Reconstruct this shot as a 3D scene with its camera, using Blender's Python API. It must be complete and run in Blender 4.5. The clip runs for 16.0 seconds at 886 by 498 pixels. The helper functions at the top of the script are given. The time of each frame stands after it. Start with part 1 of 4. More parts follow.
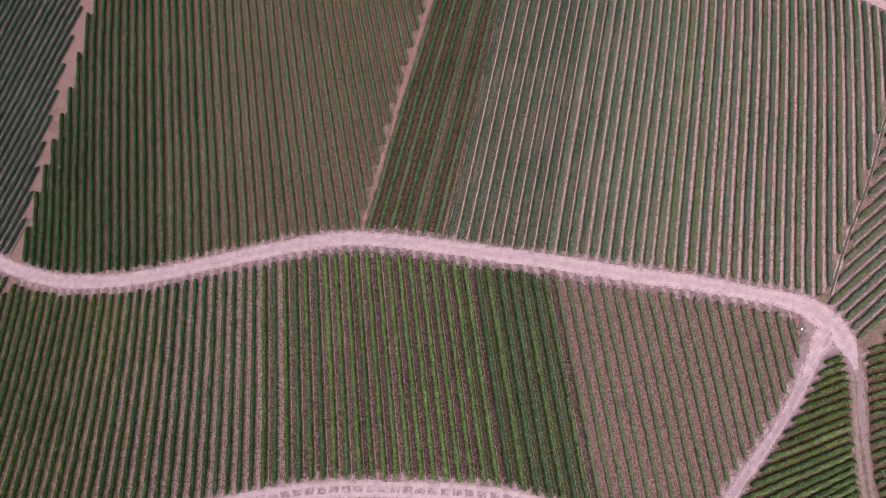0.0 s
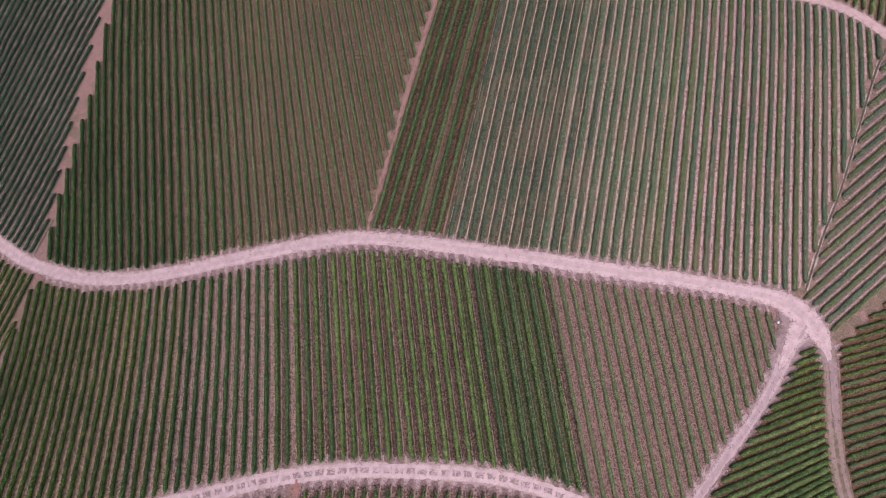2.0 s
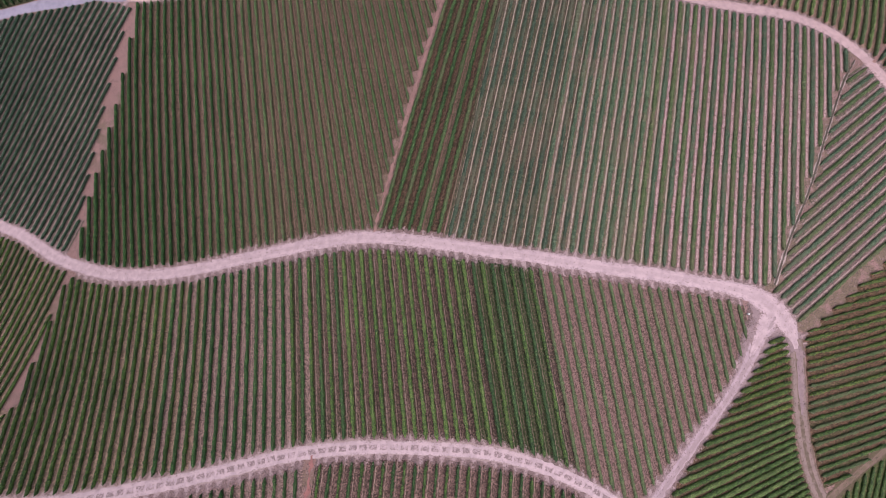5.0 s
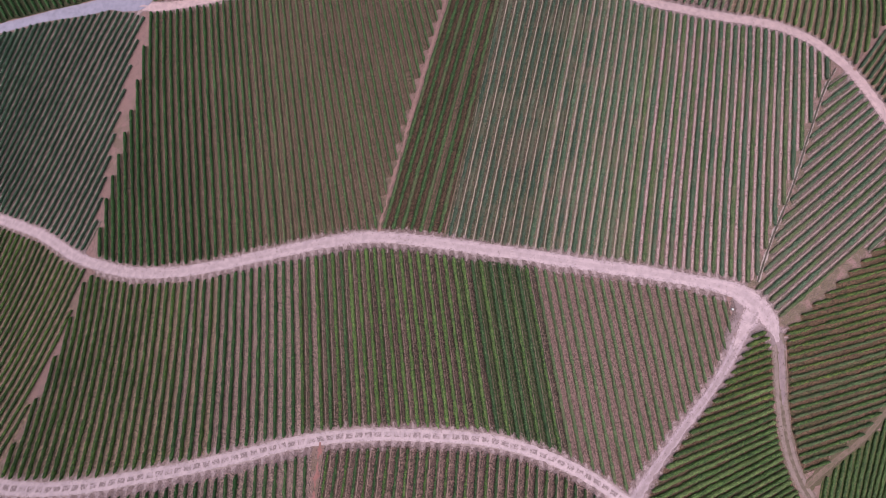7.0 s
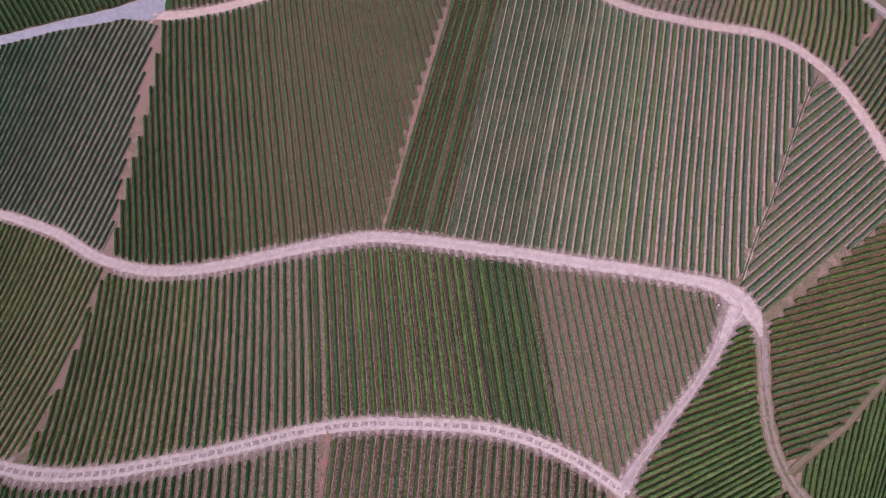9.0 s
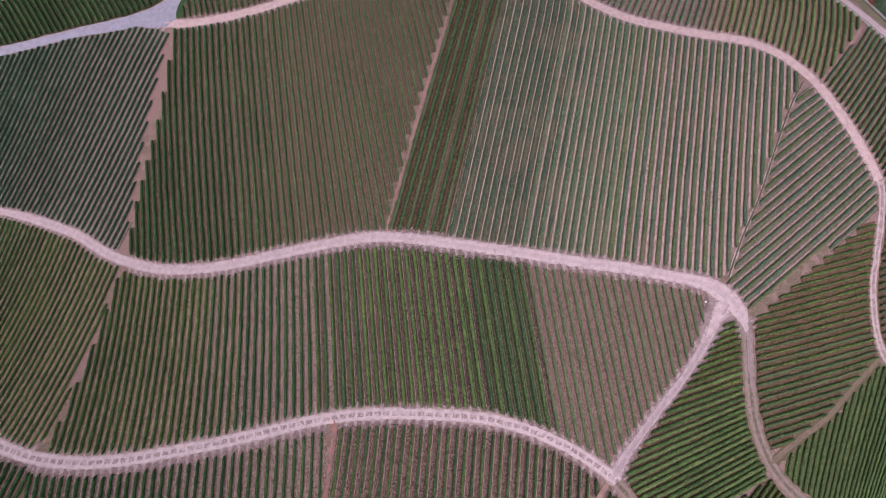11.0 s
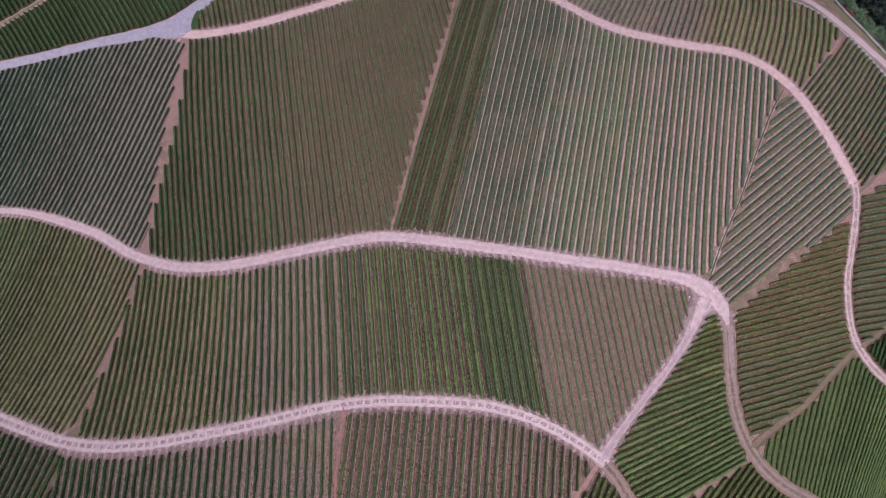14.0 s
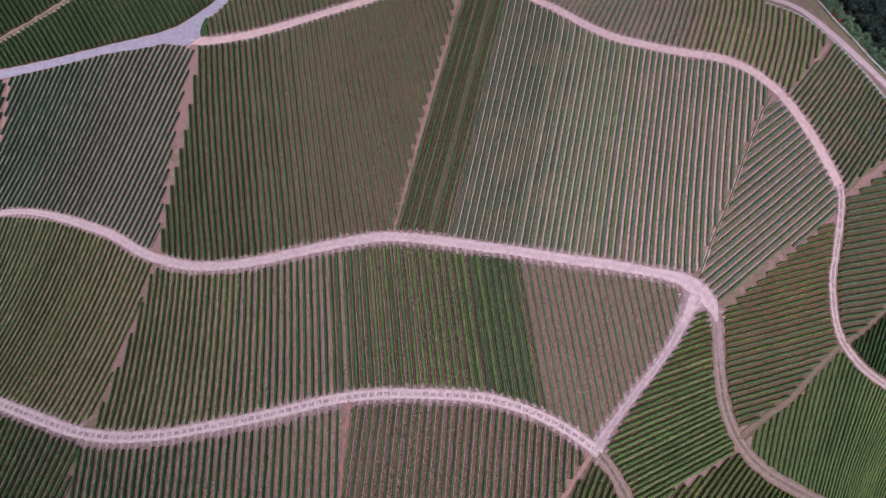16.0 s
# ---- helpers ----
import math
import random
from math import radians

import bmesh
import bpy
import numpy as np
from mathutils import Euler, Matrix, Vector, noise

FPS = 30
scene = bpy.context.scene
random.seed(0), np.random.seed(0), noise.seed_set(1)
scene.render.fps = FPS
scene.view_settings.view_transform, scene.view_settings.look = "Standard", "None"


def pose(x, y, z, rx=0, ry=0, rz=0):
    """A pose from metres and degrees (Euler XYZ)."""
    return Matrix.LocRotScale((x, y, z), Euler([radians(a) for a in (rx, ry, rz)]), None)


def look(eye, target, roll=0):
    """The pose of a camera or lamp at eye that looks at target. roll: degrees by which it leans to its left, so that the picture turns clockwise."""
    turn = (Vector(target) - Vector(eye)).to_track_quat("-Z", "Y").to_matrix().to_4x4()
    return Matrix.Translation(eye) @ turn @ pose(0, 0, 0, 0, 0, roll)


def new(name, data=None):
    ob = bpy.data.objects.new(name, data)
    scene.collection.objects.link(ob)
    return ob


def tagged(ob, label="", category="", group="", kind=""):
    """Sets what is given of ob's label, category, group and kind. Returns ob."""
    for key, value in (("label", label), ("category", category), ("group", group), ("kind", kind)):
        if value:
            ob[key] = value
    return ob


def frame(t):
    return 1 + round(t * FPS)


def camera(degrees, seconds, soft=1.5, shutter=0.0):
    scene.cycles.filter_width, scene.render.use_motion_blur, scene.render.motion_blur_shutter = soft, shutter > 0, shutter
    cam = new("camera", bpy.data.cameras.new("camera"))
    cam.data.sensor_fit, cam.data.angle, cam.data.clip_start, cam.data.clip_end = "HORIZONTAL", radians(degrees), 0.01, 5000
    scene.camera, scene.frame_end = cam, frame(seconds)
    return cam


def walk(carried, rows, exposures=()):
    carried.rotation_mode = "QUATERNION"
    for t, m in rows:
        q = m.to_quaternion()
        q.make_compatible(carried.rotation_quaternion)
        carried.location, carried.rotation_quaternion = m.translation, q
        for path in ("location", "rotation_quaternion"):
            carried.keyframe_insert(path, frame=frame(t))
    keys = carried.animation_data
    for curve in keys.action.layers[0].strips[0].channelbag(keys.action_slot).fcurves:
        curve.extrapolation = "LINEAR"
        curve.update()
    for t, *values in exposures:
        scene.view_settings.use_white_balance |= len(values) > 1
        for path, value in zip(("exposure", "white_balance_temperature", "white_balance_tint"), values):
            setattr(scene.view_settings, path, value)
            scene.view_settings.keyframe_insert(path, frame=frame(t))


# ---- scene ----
# ---- camera and its way: a drone that rises straight up, looking down on the vineyard ----
cam = camera(73.76, 16.0, soft=0.6)
walk(cam, [
    (0, pose(0.000, 0.000, 160.000, 0.0000, 0.0000, 0.0000)),
    (2, pose(0.183, -0.080, 167.572, -0.0804, 0.1323, -0.0242)),
    (4, pose(0.377, -0.127, 175.053, -0.1608, 0.2647, -0.0484)),
    (6, pose(0.583, -0.143, 182.441, -0.2412, 0.3970, -0.0726)),
    (8, pose(0.801, -0.126, 189.737, -0.3217, 0.5294, -0.0969)),
    (10, pose(1.030, -0.078, 196.941, -0.4021, 0.6617, -0.1211)),
    (12, pose(1.271, 0.002, 204.053, -0.4825, 0.7941, -0.1453)),
    (14, pose(1.523, 0.114, 211.072, -0.5629, 0.9264, -0.1695)),
    (16, pose(1.787, 0.258, 218.000, -0.6433, 1.0588, -0.1937)),
], exposures=[(0, 1.12, 6700, 23), (6, 1.10, 6450, 21), (12, 1.09, 6330, 19), (16, 1.10, 6220, 20.5)])

# ---- light: a bright overcast sky with a weak, wide sun ----
SUN_ELEVATION, SUN_AZIMUTH = 80.0, 150.0
world = bpy.data.worlds.new("sky")
scene.world = world
world.use_nodes = True
wn = world.node_tree.nodes
sky = wn.new("ShaderNodeTexSky")
sky.sky_type, sky.sun_disc = "NISHITA", False
sky.sun_elevation, sky.sun_rotation = radians(SUN_ELEVATION), radians(SUN_AZIMUTH)
sky.dust_density, sky.air_density = 3.0, 1.0
wn["Background"].inputs["Strength"].default_value = 0.05
world.node_tree.links.new(sky.outputs[0], wn["Background"].inputs["Color"])
sun_data = bpy.data.lights.new("sun", "SUN")
sun_data.energy, sun_data.angle, sun_data.color = 1.5, radians(60), (1.0, 0.96, 0.9)
sun = new("sun", sun_data)
az, el = radians(SUN_AZIMUTH), radians(SUN_ELEVATION)
sun.matrix_world = look((300 * math.sin(az) * math.cos(el), 300 * math.cos(az) * math.cos(el), 300 * math.sin(el)), (0, 0, 0))


# ---- materials ----
class Nodes:
    """A small helper round one node material."""

    def __init__(self, name, rough=0.9):
        self.mat = bpy.data.materials.new(name)
        self.mat.use_nodes = True
        self.t = self.mat.node_tree
        self.bsdf = self.t.nodes["Principled BSDF"]
        self.bsdf.inputs["Roughness"].default_value = rough
        self.bsdf.inputs["Specular IOR Level"].default_value = 0.2

    def link(self, a, b):
        self.t.links.new(a, b)

    def math(self, op, a, b=0.0, c=None, clamp=False):
        n = self.t.nodes.new("ShaderNodeMath")
        n.operation, n.use_clamp = op, clamp
        for i, v in enumerate((a, b) if c is None else (a, b, c)):
            if isinstance(v, (int, float)):
                n.inputs[i].default_value = v
            else:
                self.link(v, n.inputs[i])
        return n.outputs[0]

    def position(self):
        return self.t.nodes.new("ShaderNodeNewGeometry").outputs["Position"]

    def island(self):
        return self.t.nodes.new("ShaderNodeNewGeometry").outputs["Random Per Island"]

    def object_random(self):
        return self.t.nodes.new("ShaderNodeObjectInfo").outputs["Random"]

    def uv(self, layer="UVMap"):
        s, m = self.t.nodes.new("ShaderNodeSeparateXYZ"), self.t.nodes.new("ShaderNodeUVMap")
        m.uv_map = layer
        self.link(m.outputs[0], s.inputs[0])
        return s.outputs[0], s.outputs[1]

    def cells(self, scale, vector=None):
        """A random value for each clod or stone."""
        n, s = self.t.nodes.new("ShaderNodeTexVoronoi"), self.t.nodes.new("ShaderNodeSeparateColor")
        n.inputs["Scale"].default_value = scale
        self.link(vector or self.position(), n.inputs["Vector"])
        self.link(n.outputs["Color"], s.inputs[0])
        return s.outputs[0]

    def plane(self, x, y):
        """A vector from two values."""
        c = self.t.nodes.new("ShaderNodeCombineXYZ")
        self.link(x, c.inputs[0])
        self.link(y, c.inputs[1])
        return c.outputs[0]

    def noise(self, scale, detail=3.0, vector=None, rough=0.6):
        n = self.t.nodes.new("ShaderNodeTexNoise")
        n.inputs["Scale"].default_value, n.inputs["Detail"].default_value = scale, detail
        n.inputs["Roughness"].default_value = rough
        self.link(vector or self.position(), n.inputs["Vector"])
        return n.outputs[0]

    def ramp(self, value, lo, hi, to_lo=0.0, to_hi=1.0):
        n = self.t.nodes.new("ShaderNodeMapRange")
        n.interpolation_type = "SMOOTHSTEP"
        for i, v in enumerate((value, lo, hi, to_lo, to_hi)):
            if isinstance(v, (int, float)):
                n.inputs[i].default_value = v
            else:
                self.link(v, n.inputs[i])
        return n.outputs[0]

    def mix(self, fac, a, b):
        n = self.t.nodes.new("ShaderNodeMix")
        n.data_type = "RGBA"
        for i, v in ((0, fac), (6, a), (7, b)):
            if isinstance(v, (int, float)):
                n.inputs[i].default_value = v
            elif isinstance(v, tuple):
                n.inputs[i].default_value = (*v, 1.0)
            else:
                self.link(v, n.inputs[i])
        return n.outputs[2]

    def finish(self, colour, height=None, depth=0.05):
        if isinstance(colour, tuple):
            self.bsdf.inputs["Base Color"].default_value = (*colour, 1.0)
        else:
            self.link(colour, self.bsdf.inputs["Base Color"])
        if height is not None:
            b = self.t.nodes.new("ShaderNodeBump")
            b.inputs["Distance"].default_value, b.inputs["Strength"].default_value = depth, 0.7
            self.link(height, b.inputs["Height"])
            self.link(b.outputs[0], self.bsdf.inputs["Normal"])
        return self.mat


def ground_material():
    n = Nodes("rough_grass_and_earth")
    fine, mid, big = n.noise(2.4, 4), n.noise(0.35, 4), n.noise(0.03, 3)
    c = n.mix(n.ramp(mid, 0.36, 0.54), (0.30, 0.178, 0.168), (0.17, 0.125, 0.09))
    c = n.mix(n.ramp(big, 0.42, 0.6), c, (0.28, 0.165, 0.155))
    c = n.mix(n.ramp(fine, 0.52, 0.66), c, (0.28, 0.19, 0.18))
    c = n.mix(n.ramp(n.noise(3.6, 2), 0.38, 0.48, 0.7, 0.0), c, (0.08, 0.055, 0.055))
    far = n.t.nodes.new("ShaderNodeVectorMath")  # meadows beyond the vineyard
    far.operation = "LENGTH"
    n.link(n.position(), far.inputs[0])
    meadow = n.mix(n.ramp(mid, 0.4, 0.6), (0.045, 0.075, 0.028), (0.09, 0.11, 0.045))
    away = n.math("ADD", far.outputs["Value"], n.math("MULTIPLY", big, 60.0))
    c = n.mix(n.ramp(away, 235.0, 265.0), c, meadow)
    return n.finish(c, fine, 0.06)


def soil_material(name, soil, grass, stripe, at=0.5, wide=0.14, cover=0.5, stripe_cover=0.8, crumbs=0.8, ruts=(), fringe=None):
    """Ground between two rows of vines: crumbly earth with drag marks along the row, weeds, one paler strip, narrow
    wheel lines (at, width, colour, cover), a fringe under the vines that paints weeds and shade in one tone (colour,
    reach, cover), and sand that wheels have dragged in from the track at the row ends."""
    n = Nodes(name)
    u, v = n.uv()
    end, _ = n.uv("ends")
    along = n.plane(n.math("MULTIPLY", u, 7.0), n.math("MULTIPLY", v, 0.45))
    fine, mid, big = n.noise(2.1, 4, rough=0.75), n.noise(0.8, 4), n.noise(0.06, 3)
    drag = n.noise(1.0, 3, along)
    stray = n.math("MULTIPLY", n.math("SUBTRACT", n.noise(0.9, 3), 0.5), 0.12)
    across = n.math("ADD", u, stray)
    specks, grit = n.cells(4.6), n.cells(7.5)
    weeds = n.math("ADD", n.math("ADD", n.math("MULTIPLY", mid, 0.5), n.math("MULTIPLY", big, 0.3)), n.math("MULTIPLY", drag, 0.2))
    c = n.mix(n.ramp(weeds, 0.62 - 0.3 * cover, 0.72 - 0.3 * cover), soil, grass)
    patchy = n.ramp(n.noise(1.9, 4), 0.32, 0.52, 0.25, 1.0)
    edge = n.math("ABSOLUTE", n.math("SUBTRACT", across, at))
    c = n.mix(n.math("MULTIPLY", n.ramp(edge, 0.45 * wide, wide, stripe_cover, 0.0), patchy), c, stripe)
    # weeds and painted shade at the vines' feet share this fringe colour
    if fringe:
        near = n.math("ADD", n.math("SUBTRACT", 0.5, n.math("ABSOLUTE", n.math("SUBTRACT", across, 0.5))), n.math("MULTIPLY", n.math("SUBTRACT", fine, 0.5), 0.12))
        c = n.mix(n.ramp(near, 0.6 * fringe[1], fringe[1], fringe[2], 0.0), c, fringe[0])
    c = n.mix(n.ramp(drag, 0.35, 0.5, 0.5 * crumbs, 0.0), c, tuple(0.5 * s for s in soil))
    clod = n.noise(1.0, 3, n.plane(n.math("MULTIPLY", u, 8.0), n.math("MULTIPLY", v, 1.7)), 0.7)
    c = n.mix(n.ramp(clod, 0.54, 0.68, 0.0, 0.55 * crumbs), c, tuple(min(0.8, 1.7 * s) for s in soil))
    c = n.mix(n.ramp(clod, 0.36, 0.47, 0.7 * crumbs, 0.0), c, tuple(0.3 * s for s in soil))
    c = n.mix(n.ramp(specks, 0.74, 0.80, 0.0, 0.75 * crumbs), c, tuple(min(0.8, 1.9 * s) for s in soil))
    c = n.mix(n.ramp(specks, 0.24, 0.32, 0.8 * crumbs, 0.0), c, tuple(0.3 * s for s in soil))
    c = n.mix(n.ramp(grit, 0.25, 0.35, 0.55 * crumbs, 0.0), c, tuple(0.4 * s for s in soil))
    for where, width, colour, amount in ruts:
        edge = n.math("ABSOLUTE", n.math("SUBTRACT", across, where))
        c = n.mix(n.math("MULTIPLY", n.ramp(edge, 0.4 * width, width, amount, 0.0), n.math("MULTIPLY", n.ramp(clod, 0.36, 0.46, 0.35, 1.0), n.ramp(specks, 0.1, 0.6, 0.3, 1.0))), c, colour)
    ragged = n.math("SUBTRACT", n.ramp(n.noise(1.1, 5, rough=0.75), 0.3, 0.7), 0.5)
    verge = n.ramp(n.math("ADD", end, n.math("MULTIPLY", ragged, 1.8)), 0.0, 0.5, 0.75, 0.0)
    c = n.mix(verge, c, (0.27, 0.185, 0.19))
    c = n.mix(n.math("MULTIPLY", verge, n.ramp(grit, 0.32, 0.4, 0.8, 0.0)), c, (0.09, 0.06, 0.06))
    tongue = n.math("ADD", n.math("ADD", end, n.math("MULTIPLY", n.math("ABSOLUTE", n.math("SUBTRACT", across, 0.45)), 5.0)), n.math("MULTIPLY", ragged, 2.4))
    c = n.mix(n.math("MULTIPLY", n.ramp(tongue, -0.3, 0.7, 0.65, 0.0), n.ramp(specks, 0.1, 0.3, 0.35, 1.0)), c, (0.46, 0.34, 0.355))
    return n.finish(c, fine, 0.12)


def track_material(name, pale, dirt, grass, half, rut=0.0, loose=0.35, turns=0.0):
    """A field track: pale compacted sand, darker crumbs at the edges, and weeds between two ruts where rut is set."""
    n = Nodes(name)
    u, v = n.uv()
    fine, mid, big = n.noise(2.6, 4), n.noise(0.7, 4), n.noise(0.09, 2)
    c = n.mix(n.ramp(mid, 0.35, 0.7), pale, tuple(0.80 * s for s in pale))
    side = n.math("DIVIDE", n.math("ABSOLUTE", u), half)
    worn = n.math("ADD", side, n.math("MULTIPLY", n.math("SUBTRACT", n.noise(1.3, 5, rough=0.75), 0.5), 1.5))
    c = n.mix(n.ramp(worn, 0.9, 1.1, 0.0, 0.85), c, dirt)
    crumb = n.cells(5.2)
    rim = n.ramp(n.math("ADD", side, n.math("MULTIPLY", n.math("SUBTRACT", n.noise(0.5, 4, rough=0.7), 0.5), 1.6)), 0.45, 1.05)
    c = n.mix(n.math("MULTIPLY", rim, n.ramp(crumb, 0.16, 0.24, min(0.85, 2.4 * loose), 0.0)), c, tuple(0.45 * s for s in dirt))
    c = n.mix(n.math("MULTIPLY", rim, n.ramp(crumb, 0.70, 0.76, 0.0, min(0.5, 1.5 * loose))), c, dirt)
    scuff = n.noise(1.0, 4, n.plane(n.math("MULTIPLY", u, 2.6), n.math("MULTIPLY", v, 0.22)), 0.7)
    c = n.mix(n.ramp(scuff, 0.60, 0.72, 0.0, min(0.55, 1.6 * loose)), c, dirt)
    c = n.mix(n.math("MULTIPLY", n.ramp(worn, 0.8, 1.0), n.ramp(n.noise(3.3, 3, rough=0.7), 0.42, 0.5, 0.8, 0.0)), c, tuple(0.4 * s for s in dirt))
    if rut:
        middle = n.math("ADD", n.math("ABSOLUTE", u), n.math("MULTIPLY", n.math("SUBTRACT", n.noise(0.9, 4), 0.5), 0.7))
        strip = n.ramp(middle, 0.30, 0.60, rut, 0.0)
        strip = n.math("MULTIPLY", strip, n.ramp(n.noise(0.8, 3), 0.35, 0.55, 0.25, 1.0))
        if turns:  # wheels that turn out of each gap between rows leave pale bars across the weeds
            bars = n.math("SINE", n.math("ADD", n.math("MULTIPLY", v, 2 * math.pi / turns), n.math("MULTIPLY", n.noise(1.2, 4, rough=0.7), 3.5)))
            strip = n.math("MULTIPLY", n.math("MULTIPLY", strip, n.ramp(bars, -0.85, -0.45)), n.ramp(n.cells(4.5), 0.15, 0.45, 0.35, 1.0))
        c = n.mix(strip, c, grass)
        outer = n.ramp(n.math("ADD", side, n.math("MULTIPLY", n.math("SUBTRACT", mid, 0.5), 0.5)), 0.7, 0.95, 0.0, rut)
        c = n.mix(outer, c, dirt)
    c = n.mix(n.ramp(fine, 0.62, 0.70, 0.0, loose), c, dirt)
    c = n.mix(n.ramp(n.noise(1.9, 5, rough=0.8), 0.34, 0.42, 1.6 * loose, 0.0), c, tuple(0.5 * s for s in dirt))
    return n.finish(c, fine, 0.03)


def leaf_material(name, dark, light, tip, withered=0.0):
    n = Nodes(name, 0.6)
    n.bsdf.inputs["Specular IOR Level"].default_value = 0.3
    big = n.math("SUBTRACT", n.noise(0.07, 3), 0.5)
    clump = n.math("SUBTRACT", n.noise(4.4, 2), 0.5)
    tone = n.math("ADD", n.math("ADD", n.math("MULTIPLY", n.island(), 0.7), 0.15), n.math("ADD", n.math("MULTIPLY", big, 0.8), n.math("ADD", n.math("MULTIPLY", clump, 2.6), n.math("MULTIPLY", n.math("SUBTRACT", n.noise(1.3, 2), 0.5), 1.2))))
    c = n.mix(n.ramp(tone, 0.25, 0.8), dark, light)
    c = n.mix(n.ramp(n.math("ADD", tone, n.math("MULTIPLY", n.math("SUBTRACT", n.noise(0.35, 2), 0.5), 0.6)), 0.86, 1.25), c, tip)
    if withered:  # whole stretches of thin, brownish growth
        c = n.mix(n.ramp(n.noise(0.11, 4), 0.47, 0.6, 0.0, withered), c, (0.17, 0.125, 0.085))
    c = n.mix(n.ramp(n.object_random(), 0.0, 1.0, 0.0, 0.3), c, dark)
    return n.finish(c)


def plain_material(name, colour, rough=0.7, metal=0.0):
    n = Nodes(name, rough)
    n.bsdf.inputs["Metallic"].default_value = metal
    fine = n.noise(9.0, 3)
    return n.finish(n.mix(n.ramp(fine, 0.3, 0.7), tuple(0.8 * s for s in colour), colour))


